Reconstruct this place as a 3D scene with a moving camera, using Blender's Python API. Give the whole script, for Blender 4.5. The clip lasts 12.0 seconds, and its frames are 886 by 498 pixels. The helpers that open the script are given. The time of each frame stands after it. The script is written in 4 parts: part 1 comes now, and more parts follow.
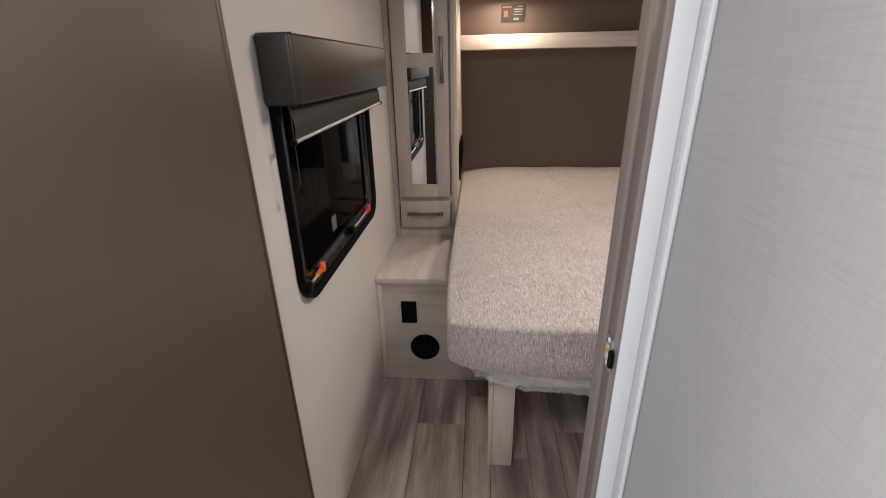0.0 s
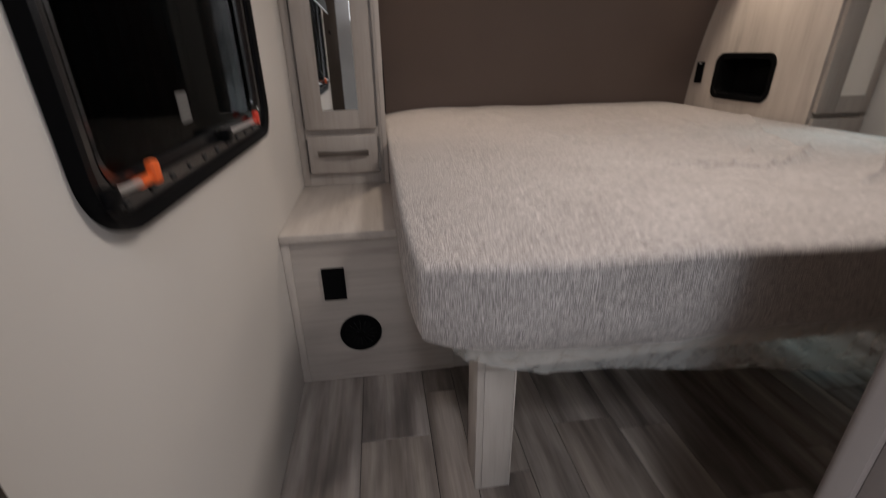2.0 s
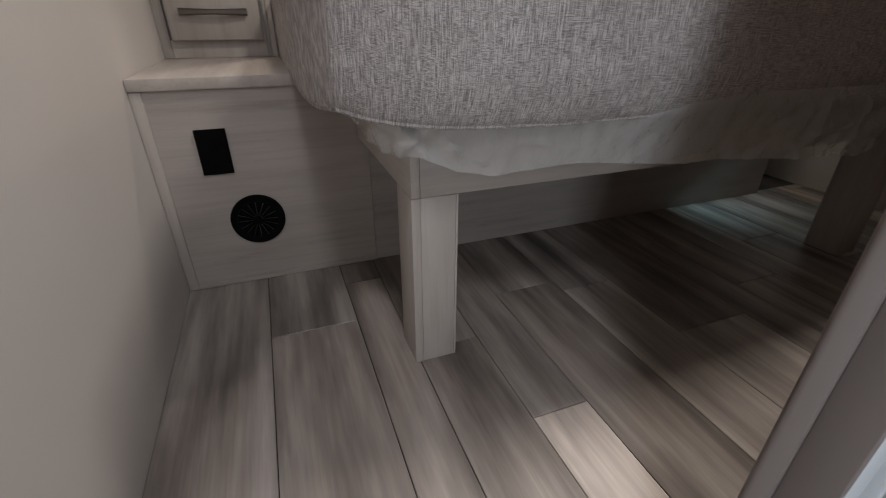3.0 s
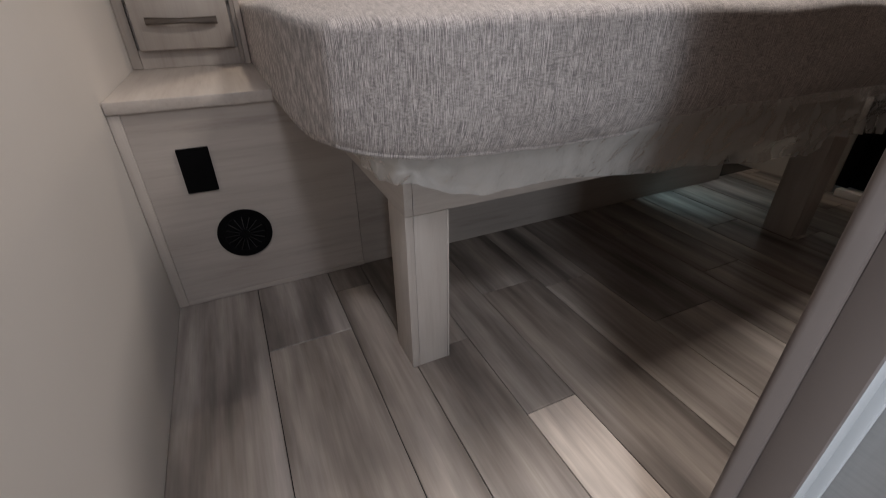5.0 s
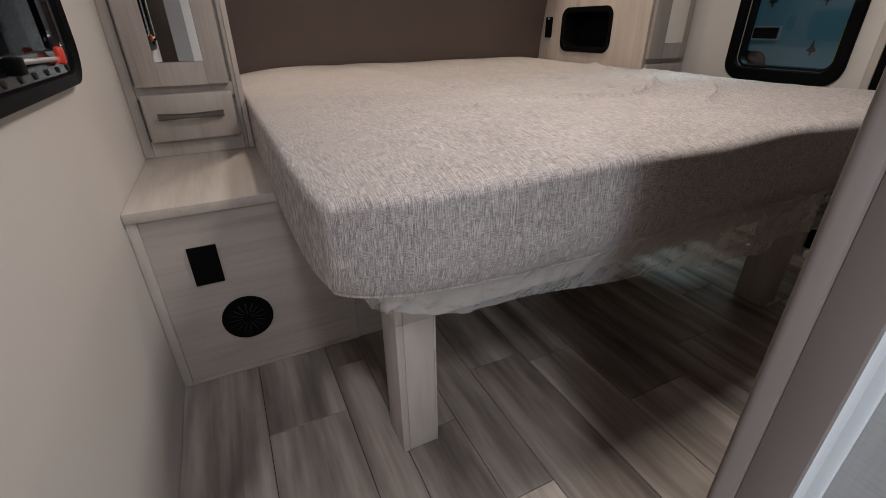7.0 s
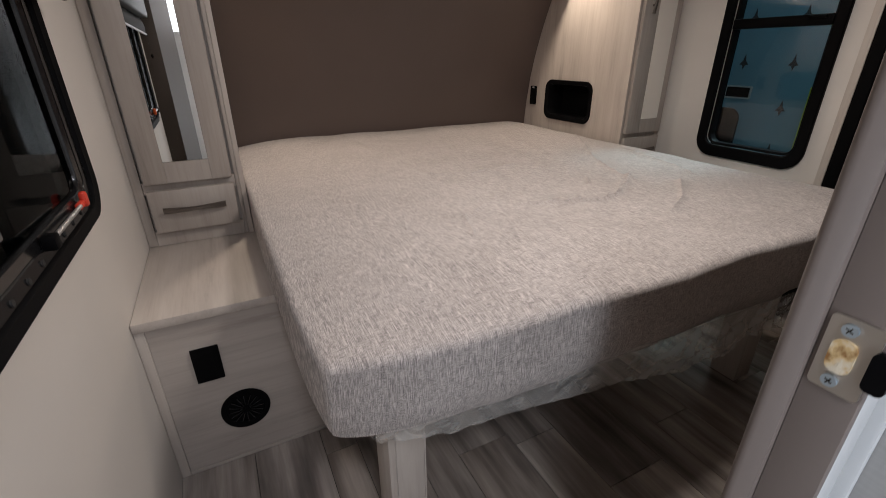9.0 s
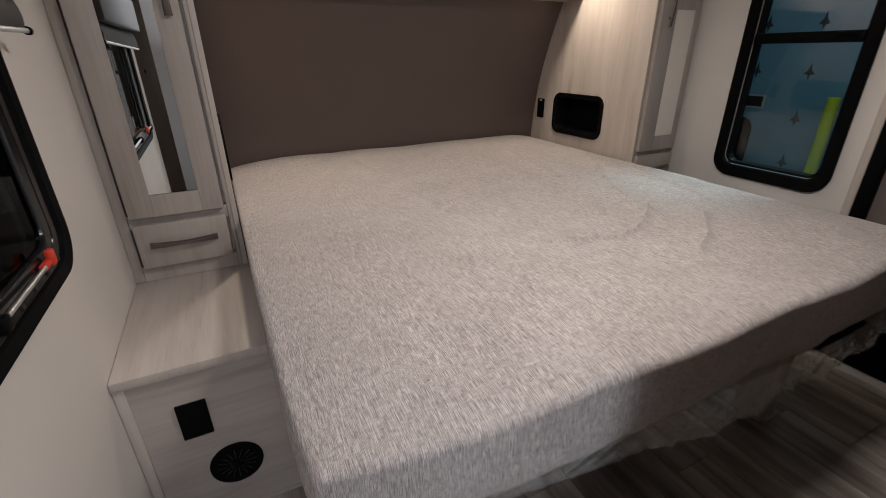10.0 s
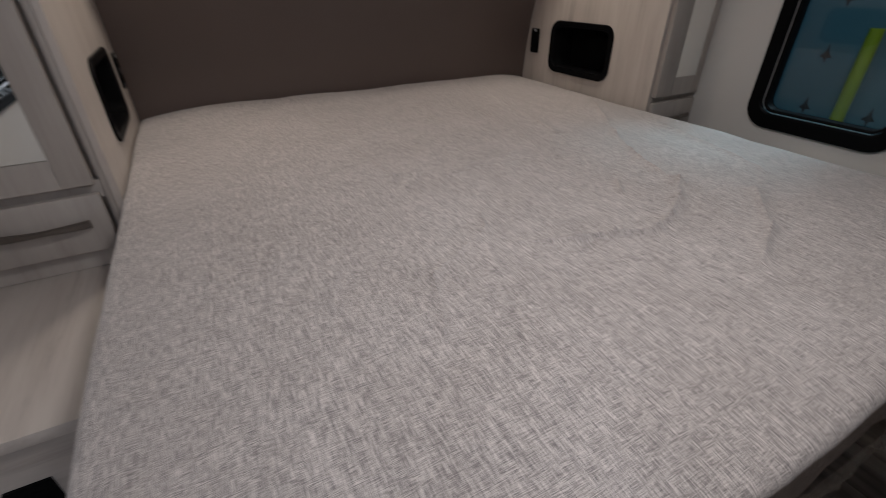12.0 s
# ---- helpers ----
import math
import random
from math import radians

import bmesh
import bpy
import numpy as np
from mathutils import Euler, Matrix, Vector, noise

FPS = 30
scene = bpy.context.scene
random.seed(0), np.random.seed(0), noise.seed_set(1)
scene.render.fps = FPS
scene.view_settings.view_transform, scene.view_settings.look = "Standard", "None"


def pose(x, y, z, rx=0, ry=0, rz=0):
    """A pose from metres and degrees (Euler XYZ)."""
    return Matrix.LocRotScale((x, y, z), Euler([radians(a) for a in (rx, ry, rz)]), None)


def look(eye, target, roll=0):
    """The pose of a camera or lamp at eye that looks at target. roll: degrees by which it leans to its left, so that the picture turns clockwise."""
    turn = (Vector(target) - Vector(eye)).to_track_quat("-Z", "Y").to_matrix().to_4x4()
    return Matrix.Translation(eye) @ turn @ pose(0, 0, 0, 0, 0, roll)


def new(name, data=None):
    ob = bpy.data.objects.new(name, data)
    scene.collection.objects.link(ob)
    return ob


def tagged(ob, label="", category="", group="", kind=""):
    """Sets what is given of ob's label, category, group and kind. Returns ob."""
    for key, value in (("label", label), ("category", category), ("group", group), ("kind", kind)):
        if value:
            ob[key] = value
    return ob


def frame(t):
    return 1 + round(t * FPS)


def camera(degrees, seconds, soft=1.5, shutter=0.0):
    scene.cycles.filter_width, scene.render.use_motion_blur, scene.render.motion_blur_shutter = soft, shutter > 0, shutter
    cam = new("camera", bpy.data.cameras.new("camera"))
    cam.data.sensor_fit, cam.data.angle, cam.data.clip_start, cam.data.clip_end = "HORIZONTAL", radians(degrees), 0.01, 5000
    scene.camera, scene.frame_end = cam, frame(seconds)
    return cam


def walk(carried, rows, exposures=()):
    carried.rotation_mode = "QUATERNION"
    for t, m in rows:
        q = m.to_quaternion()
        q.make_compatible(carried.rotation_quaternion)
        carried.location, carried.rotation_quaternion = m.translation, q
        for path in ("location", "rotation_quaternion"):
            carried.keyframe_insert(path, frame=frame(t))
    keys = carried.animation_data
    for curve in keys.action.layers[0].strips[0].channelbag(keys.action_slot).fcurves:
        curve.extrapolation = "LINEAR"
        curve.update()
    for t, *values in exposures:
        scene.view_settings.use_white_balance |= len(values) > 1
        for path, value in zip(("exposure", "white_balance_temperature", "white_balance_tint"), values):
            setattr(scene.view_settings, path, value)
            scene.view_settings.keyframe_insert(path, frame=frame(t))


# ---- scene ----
cam = camera(90.6, 12.0, soft=0.8, shutter=0.5)
PATH = [
    (0, (0.4670, 0.0366, 1.4590), (0.3101, 1.8752, 0.6860), -1.3),
    (0.5, (0.4448, 0.1725, 1.4740), (0.3313, 2.0246, 0.7270), -1.3),
    (1, (0.4110, 0.3227, 1.4760), (0.3492, 2.1920, 0.7660), -1.3),
    (1.5, (0.3771, 0.4410, 1.3540), (0.4458, 2.2937, 0.6040), -0.9),
    (2, (0.3289, 0.5227, 1.0650), (0.5762, 2.3322, 0.2510), -0.8),
    (2.5, (0.2950, 0.5539, 0.8110), (0.7642, 2.2996, -0.0440), -0.3),
    (3, (0.3011, 0.5867, 0.6910), (0.9282, 2.2389, -0.2460), 0.2),
    (4.8, (0.2603, 0.5932, 0.7430), (0.9890, 2.1477, -0.2820), -0.4),
    (5, (0.2614, 0.5941, 0.7620), (0.9887, 2.1657, -0.2390), -0.6),
    (5.5, (0.2616, 0.6011, 0.8160), (0.9996, 2.1933, -0.1420), -0.8),
    (6, (0.2667, 0.6030, 0.8780), (1.0350, 2.2041, -0.0430), -0.7),
    (6.5, (0.2794, 0.5935, 0.9250), (1.0529, 2.1985, 0.0150), -0.7),
    (7, (0.2830, 0.5844, 0.9670), (1.0466, 2.1917, 0.0550), -0.7),
    (9, (0.2974, 0.5949, 1.2020), (1.1169, 2.2273, 0.3880), -0.3),
    (9.5, (0.3271, 0.6148, 1.2480), (1.1352, 2.2647, 0.4570), -0.4),
    (10, (0.3530, 0.7260, 1.2730), (1.1617, 2.3638, 0.4580), -0.5),
    (10.5, (0.3755, 0.8823, 1.2920), (1.1501, 2.5193, 0.4430), -0.7),
    (11, (0.4317, 1.0014, 1.2870), (1.1869, 2.6261, 0.3980), -0.5),
    (11.5, (0.5225, 1.0233, 1.2500), (1.2254, 2.6407, 0.3080), -0.7),
    (12, (0.6029, 1.0615, 1.2210), (1.4000, 2.5686, 0.1750), -0.2),
]
walk(cam, [(t, look(eye, target, roll)) for t, eye, target, roll in PATH],
     [(0, 0.08, 6800, 12), (1, 0.10, 6650, 11), (2, -0.22, 6450, 10), (3, -0.04, 6350, 9), (5, 0.0, 6400, 10), (9.5, -0.08, 6420, 10), (10.5, -0.20, 6250, 9), (12, -0.58, 5900, 8)])

# ---- world and light ----
world = bpy.data.worlds.new("hall")
scene.world = world
world.use_nodes = True
world.node_tree.nodes["Background"].inputs["Color"].default_value = (0.55, 0.75, 1.0, 1)
world.node_tree.nodes["Background"].inputs["Strength"].default_value = 0.06


def area_lamp(name, m, size, power, colour, size_y=None):
    data = bpy.data.lights.new(name, "AREA")
    data.energy, data.color, data.size = power, colour, size
    if size_y:
        data.shape, data.size_y = "RECTANGLE", size_y
    lamp = new(name, data)
    lamp.matrix_world = m
    return lamp


WARM, NEUTRAL, COOL = (1.0, 0.83, 0.66), (1.0, 0.915, 0.85), (0.94, 0.94, 1.0)
area_lamp("corridor_light", pose(0.28, 0.10, 1.96), 0.20, 9.5, COOL)
area_lamp("living_area_window_light", look((0.012, -0.42, 0.60), (1.0, -0.42, 0.60)), 0.40, 15.5, (0.84, 0.92, 1.0), 0.36)
# unseen fill lamp, added to lift the corridor and floor from behind
area_lamp("corridor_fill_light", pose(0.36, -1.26, 1.7, 75), 0.6, 3.0, COOL)
area_lamp("bedroom_light", pose(1.16, 1.31, 1.93), 0.26, 15.5, NEUTRAL)
area_lamp("puck_light", pose(0.615, 2.735, 1.775), 0.09, 5.5, WARM)
area_lamp("puck_light", pose(2.015, 2.735, 1.775), 0.09, 5.5, WARM)
area_lamp("hall_light", look((3.6, 1.774, 3.6), (4.218, 2.253, 0.8)), 0.5, 20.0, COOL)
area_lamp("hall_light", look((5.0, 1.70, 4.2), (2.1, 1.78, 0.77)), 0.9, 125.0, (0.62, 0.92, 1.0))

# ---- materials ----


def material(name, colour, rough=0.5, metal=0.0, spec=0.5):
    m = bpy.data.materials.new(name)
    m.use_nodes = True
    b = m.node_tree.nodes["Principled BSDF"]
    b.inputs["Base Color"].default_value = (*colour, 1)
    b.inputs["Roughness"].default_value = rough
    b.inputs["Metallic"].default_value = metal
    b.inputs["Specular IOR Level"].default_value = spec
    return m


class Nodes:
    """Short names for the nodes of one material."""

    def __init__(self, m):
        self.tree = m.node_tree
        self.bsdf = self.tree.nodes["Principled BSDF"]

    def add(self, kind, **values):
        n = self.tree.nodes.new(kind)
        for key, value in values.items():
            if key in n.inputs:
                n.inputs[key].default_value = value
        return n

    def link(self, a, b):
        self.tree.links.new(a, b)

    def coords(self, scale, offset_random=0.0):
        tc = self.add("ShaderNodeTexCoord")
        mp = self.add("ShaderNodeMapping")
        mp.inputs["Scale"].default_value = scale
        self.link(tc.outputs["Object"], mp.inputs["Vector"])
        if offset_random:
            info = self.add("ShaderNodeObjectInfo")
            mul = self.add("ShaderNodeMath")
            mul.operation = "MULTIPLY"
            mul.inputs[1].default_value = offset_random
            self.link(info.outputs["Random"], mul.inputs[0])
            comb = self.add("ShaderNodeCombineXYZ")
            for axis in "XYZ":
                self.link(mul.outputs[0], comb.inputs[axis])
            self.link(comb.outputs[0], mp.inputs["Location"])
        return mp.outputs["Vector"]

    def noise(self, vector, scale=1.0, detail=4.0, rough=0.6):
        n = self.add("ShaderNodeTexNoise", Scale=scale, Detail=detail, Roughness=rough)
        self.link(vector, n.inputs["Vector"])
        return n.outputs["Fac"]

    def ramp(self, fac, stops):
        r = self.add("ShaderNodeValToRGB")
        e = r.color_ramp.elements
        while len(e) < len(stops):
            e.new(0.5)
        for k, (p, c) in zip(e, stops):
            k.position, k.color = p, (*c, 1)
        self.link(fac, r.inputs["Fac"])
        return r.outputs["Color"]

    def mix(self, fac, a, b, mode="MIX"):
        m = self.add("ShaderNodeMix")
        m.data_type, m.blend_type = "RGBA", mode
        if isinstance(fac, float):
            m.inputs["Factor"].default_value = fac
        else:
            self.link(fac, m.inputs["Factor"])
        for socket, v in ((m.inputs[6], a), (m.inputs[7], b)):
            if isinstance(v, tuple):
                socket.default_value = (*v, 1)
            else:
                self.link(v, socket)
        return m.outputs[2]

    def bump(self, height, strength, distance=0.001):
        b = self.add("ShaderNodeBump", Strength=strength, Distance=distance)
        self.link(height, b.inputs["Height"])
        self.link(b.outputs["Normal"], self.bsdf.inputs["Normal"])

    def colour(self, socket):
        self.link(socket, self.bsdf.inputs["Base Color"])

    def rough(self, fac, low, high):
        r = self.add("ShaderNodeMapRange")
        r.inputs["To Min"].default_value, r.inputs["To Max"].default_value = low, high
        self.link(fac, r.inputs["Value"])
        self.link(r.outputs[0], self.bsdf.inputs["Roughness"])


def wood(name, along, pale=1.0):
    """Pale greige laminate with its grain along one axis."""
    m = material(name, (0.5, 0.45, 0.4), 0.42)
    n = Nodes(m)
    fine = [95.0, 95.0, 95.0]
    broad = [15.0, 15.0, 15.0]
    soft = [5.0, 5.0, 5.0]
    fine[along], broad[along], soft[along] = 3.5, 1.6, 1.1
    f = n.noise(n.coords(fine), 1.0, 4, 0.6)
    b = n.noise(n.coords(broad), 1.0, 6, 0.68)
    g = n.noise(n.coords(soft), 1.0, 3, 0.5)
    c1 = n.ramp(b, [(0.25, (0.34 * pale, 0.297 * pale, 0.268 * pale)), (0.40, (0.475 * pale, 0.424 * pale, 0.386 * pale)), (0.55, (0.52 * pale, 0.469 * pale, 0.428 * pale)), (0.75, (0.57 * pale, 0.520 * pale, 0.478 * pale))])
    c2 = n.ramp(f, [(0.28, (0.86, 0.84, 0.83)), (0.5, (1, 1, 1))])
    c3 = n.ramp(g, [(0.32, (0.86, 0.85, 0.845)), (0.6, (1, 1, 1))])
    n.colour(n.mix(0.9, n.mix(0.7, c1, c2, "MULTIPLY"), c3, "MULTIPLY"))
    n.bump(f, 0.12, 0.0006)
    n.rough(f, 0.5, 0.36)
    return m


WOOD_X, WOOD_Y, WOOD_Z = wood("laminate_grain_x", 0, 0.92), wood("laminate_grain_y", 1), wood("laminate_grain_z", 2)
DOOR_WOOD = wood("laminate_door", 2, 0.78)


def painted(name, colour, rough, scale, strength, spread=0.08):
    m = material(name, colour, rough)
    n = Nodes(m)
    v = n.coords((1, 1, 1))
    f = n.noise(v, scale, 3, 0.6)
    g = n.noise(v, 2.3, 3, 0.5)
    low = tuple(c * (1 - spread) for c in colour)
    high = tuple(min(1, c * (1 + spread)) for c in colour)
    n.colour(n.ramp(g, [(0.3, low), (0.7, high)]))
    n.bump(f, strength, 0.0008)
    n.rough(f, rough + 0.06, rough - 0.05)
    return m


WALL = painted("cream_wallboard", (0.645, 0.610, 0.578), 0.6, 160, 0.15, 0.03)
EDGE_BROWN = painted("dark_edge_band", (0.035, 0.026, 0.021), 0.4, 220, 0.1)
BROWN = painted("brown_wallboard", (0.076, 0.056, 0.044), 0.42, 220, 0.12)
HEADBOARD = painted("dark_brown_vinyl", (0.108, 0.080, 0.071), 0.5, 420, 0.2, 0.06)
TAUPE = painted("taupe_jamb", (0.180, 0.150, 0.138), 0.45, 180, 0.08)
CEILING = painted("white_ceiling", (0.78, 0.77, 0.75), 0.6, 120, 0.1, 0.02)
WHITE = painted("white_casing", (0.56, 0.58, 0.60), 0.45, 180, 0.1, 0.02)
BLACK = painted("black_plastic", (0.005, 0.005, 0.0055), 0.36, 300, 0.05, 0.2)
BLACK.node_tree.nodes["Principled BSDF"].inputs["Specular IOR Level"].default_value = 0.12
BLACK.node_tree.nodes["Principled BSDF"].inputs["IOR"].default_value = 1.2
MATT_BLACK = painted("matt_black", (0.004, 0.004, 0.0045), 0.75, 300, 0.1, 0.2)
MATT_BLACK.node_tree.nodes["Principled BSDF"].inputs["IOR"].default_value = 1.15
VALANCE = painted("charcoal_vinyl", (0.016, 0.014, 0.013), 0.42, 380, 0.25, 0.1)
BLIND = painted("black_blind_fabric", (0.018, 0.018, 0.019), 0.7, 700, 0.2, 0.1)
CHROME = material("chrome", (0.66, 0.66, 0.67), 0.42, 1.0)
NICKEL = painted("satin_nickel", (0.55, 0.52, 0.48), 0.35, 400, 0.1, 0.05)
NICKEL.node_tree.nodes["Principled BSDF"].inputs["Metallic"].default_value = 0.9
BRONZE = painted("brushed_dark_bronze", (0.16, 0.14, 0.125), 0.34, 500, 0.1, 0.1)
BRONZE.node_tree.nodes["Principled BSDF"].inputs["Metallic"].default_value = 0.85
ZINC = painted("blue_zinc_screw", (0.55, 0.68, 0.80), 0.3, 600, 0.1, 0.1)
ZINC.node_tree.nodes["Principled BSDF"].inputs["Metallic"].default_value = 0.9
MIRROR = material("mirror", (0.86, 0.87, 0.86), 0.015, 1.0)
GLOSS_BLACK = painted("gloss_black_plastic", (0.008, 0.008, 0.009), 0.16, 300, 0.03, 0.1)
PAPER_DIM = painted("dim_print", (0.16, 0.16, 0.155), 0.6, 200, 0.05)
RED = painted("red_plastic", (0.62, 0.045, 0.02), 0.4, 300, 0.05)
ORANGE = painted("orange_plastic", (0.75, 0.12, 0.02), 0.45, 300, 0.05)
PAPER = painted("paper_label", (0.42, 0.42, 0.41), 0.6, 200, 0.05)
RUST = painted("rust_print", (0.26, 0.07, 0.03), 0.6, 200, 0.05)
INK = material("print_ink", (0.02, 0.02, 0.02), 0.6)
GREY_PRINT = material("grey_print", (0.10, 0.10, 0.10), 0.6)
STEEL = painted("aluminium_sill", (0.72, 0.70, 0.69), 0.4, 300, 0.1, 0.1)
FOAM = material("yellowed_foam", (0.62, 0.47, 0.25), 0.8)
n = Nodes(FOAM)
f = n.noise(n.coords((1, 1, 1)), 70, 4, 0.6)
n.colour(n.ramp(f, [(0.38, (0.30, 0.15, 0.05)), (0.5, (0.66, 0.48, 0.24)), (0.62, (0.74, 0.66, 0.52))]))
n.bump(f, 0.6, 0.003)
LED = material("lamp_lens", (1, 1, 1), 0.4)
LED.node_tree.nodes["Principled BSDF"].inputs["Emission Color"].default_value = (1, 0.86, 0.68, 1)
LED.node_tree.nodes["Principled BSDF"].inputs["Emission Strength"].default_value = 14.0
TRAILER = painted("blue_grey_trailer_skin", (0.16, 0.31, 0.38), 0.35, 60, 0.05, 0.06)
BACKDROP_DARK = painted("dark_backdrop_skin", (0.05, 0.07, 0.08), 0.4, 60, 0.05, 0.1)
CONCRETE = painted("hall_concrete", (0.25, 0.25, 0.24), 0.6, 30, 0.2, 0.12)
LIME = painted("lime_yellow_paint", (0.55, 0.62, 0.03), 0.45, 100, 0.05)

# tinted window glass
GLASS = material("tinted_glass", (0.5, 0.6, 0.62), 0.02)
GLASS.node_tree.nodes["Principled BSDF"].inputs["Transmission Weight"].default_value = 1.0
GLASS.node_tree.nodes["Principled BSDF"].inputs["IOR"].default_value = 1.45

DARK_GLASS = material("dark_tinted_glass", (0.035, 0.05, 0.047), 0.03)
DARK_GLASS.node_tree.nodes["Principled BSDF"].inputs["Transmission Weight"].default_value = 1.0
DARK_GLASS.node_tree.nodes["Principled BSDF"].inputs["IOR"].default_value = 1.08


def film_material():
    """Clear crumpled plastic film: partly see-through, glossy."""
    m = material("clear_plastic_film", (0.86, 0.85, 0.83), 0.10)
    n = Nodes(m)
    v = n.coords((1, 1, 1))
    f = n.noise(v, 24, 3, 0.6)
    n.bump(f, 0.9, 0.012)
    n.bsdf.inputs["Coat Weight"].default_value = 1.0
    clear = n.add("ShaderNodeBsdfTransparent")
    clear.inputs["Color"].default_value = (0.93, 0.92, 0.9, 1)
    mix = n.add("ShaderNodeMixShader")
    mix.inputs[0].default_value = 0.32
    n.link(clear.outputs[0], mix.inputs[1])
    n.link(n.bsdf.outputs[0], mix.inputs[2])
    n.link(mix.outputs[0], m.node_tree.nodes["Material Output"].inputs["Surface"])
    return m


FILM = film_material()


def fabric_material():
    """Heathered grey-beige weave: long pale and dark slubs along and across, on a soft mottled ground."""
    m = material("heathered_weave", (0.4, 0.37, 0.35), 0.9, 0, 0.2)
    n = Nodes(m)
    warp = n.noise(n.coords((1000, 46, 46)), 1.0, 2, 0.5)
    weft = n.noise(n.coords((56, 1000, 1000)), 1.0, 2, 0.5)
    fine = n.noise(n.coords((900, 900, 900)), 1.0, 2, 0.6)
    patch = n.noise(n.coords((75, 75, 75)), 1.0, 3, 0.6)
    broad = n.noise(n.coords((5, 5, 5)), 1.0, 4, 0.6)
    a = n.ramp(warp, [(0.37, (0.20, 0.185, 0.184)), (0.50, (0.41, 0.372, 0.357)), (0.61, (0.72, 0.664, 0.643))])
    b = n.ramp(weft, [(0.37, (0.18, 0.166, 0.164)), (0.50, (0.41, 0.372, 0.356)), (0.61, (0.66, 0.606, 0.585))])
    c = n.mix(n.ramp(patch, [(0.38, (0.25, 0.25, 0.25)), (0.60, (0.8, 0.8, 0.8))]), b, a)
    c = n.mix(0.7, c, n.ramp(fine, [(0.35, (0.74, 0.73, 0.73)), (0.6, (1.08, 1.08, 1.08))]), "MULTIPLY")
    d = n.ramp(broad, [(0.3, (0.86, 0.85, 0.84)), (0.7, (1, 1, 1))])
    n.colour(n.mix(0.9, c, d, "MULTIPLY"))
    h = n.add("ShaderNodeMath")
    n.link(warp, h.inputs[0])
    n.link(weft, h.inputs[1])
    n.bump(h.outputs[0], 0.55, 0.0014)
    n.bsdf.inputs["Sheen Weight"].default_value = 0.25
    n.bsdf.inputs["Sheen Roughness"].default_value = 0.5
    return m


FABRIC = fabric_material()


def plank_material(name="vinyl_plank", pale=1.0):
    """Grey-brown vinyl plank: long soft streaks, each plank with a tone of its own."""
    m = material(name, (0.2, 0.18, 0.165), 0.38)
    n = Nodes(m)
    streak = n.noise(n.coords((16, 1.3, 16), 40), 1.0, 4, 0.55)
    smudge = n.noise(n.coords((9, 1.9, 9), 23), 1.0, 4, 0.55)
    fine = n.noise(n.coords((150, 5, 150), 40), 1.0, 4, 0.6)
    info = n.add("ShaderNodeObjectInfo")
    base = n.ramp(streak, [(0.28, (0.125, 0.106, 0.095)), (0.44, (0.28, 0.243, 0.220)), (0.58, (0.41, 0.363, 0.330)), (0.74, (0.58, 0.528, 0.488))])
    cloud = n.ramp(smudge, [(0.32, (0.46, 0.46, 0.47)), (0.54, (1, 1, 1))])
    tone = n.ramp(info.outputs["Random"], [(0.0, (0.92, 0.92, 0.94)), (0.4, (1.08, 1.04, 1.0)), (0.8, (1.0, 1.0, 1.01)), (1.0, (1.14, 1.13, 1.11))])
    tone = n.mix(1.0, tone, (pale, pale, pale * 0.99), "MULTIPLY")
    grain = n.ramp(fine, [(0.35, (0.84, 0.83, 0.82)), (0.6, (1, 1, 1))])
    ground = n.mix(0.85, n.mix(1.0, base, tone, "MULTIPLY"), cloud, "MULTIPLY")
    n.colour(n.mix(0.6, ground, grain, "MULTIPLY"))
    n.bump(fine, 0.18, 0.0008)
    n.rough(streak, 0.46, 0.32)
    return m


PLANK, PALE_PLANK = plank_material(), plank_material("pale_vinyl_plank", 1.6)
GROUT = material("plank_joint", (0.035, 0.03, 0.028), 0.8)


def linen_material():
    """Pale grey door skin with a brushed linen print."""
    m = material("linen_print_door", (0.55, 0.54, 0.52), 0.42)
    n = Nodes(m)
    a = n.noise(n.coords((9, 9, 240)), 1.0, 5, 0.7)
    b = n.noise(n.coords((170, 170, 9)), 1.0, 4, 0.65)
    c = n.noise(n.coords((3, 3, 3)), 1.0, 3, 0.5)
    col = n.mix(0.5, n.ramp(a, [(0.30, (0.335, 0.331, 0.329)), (0.58, (0.42, 0.416, 0.414))]), n.ramp(b, [(0.30, (0.365, 0.361, 0.358)), (0.58, (0.42, 0.416, 0.414))]))
    n.colour(n.mix(0.6, col, n.ramp(c, [(0.3, (0.88, 0.88, 0.88)), (0.7, (1, 1, 1))]), "MULTIPLY"))
    n.bump(a, 0.15, 0.0008)
    return m


LINEN = linen_material()

# ---- mesh helpers ----


def box(bm, x0, x1, y0, y1, z0, z1, bevel=0.0, segments=2):
    r = bmesh.ops.create_cube(bm, size=1)
    vs = r["verts"]
    for v in vs:
        v.co = Vector(((x0 + x1) / 2 + v.co.x * (x1 - x0), (y0 + y1) / 2 + v.co.y * (y1 - y0), (z0 + z1) / 2 + v.co.z * (z1 - z0)))
    if bevel:
        es = list({e for v in vs for e in v.link_edges})
        bmesh.ops.bevel(bm, geom=es, offset=bevel, segments=segments, profile=0.5, affect="EDGES")
    return bm


def boxed(*args, **kw):
    return box(bmesh.new(), *args, **kw)


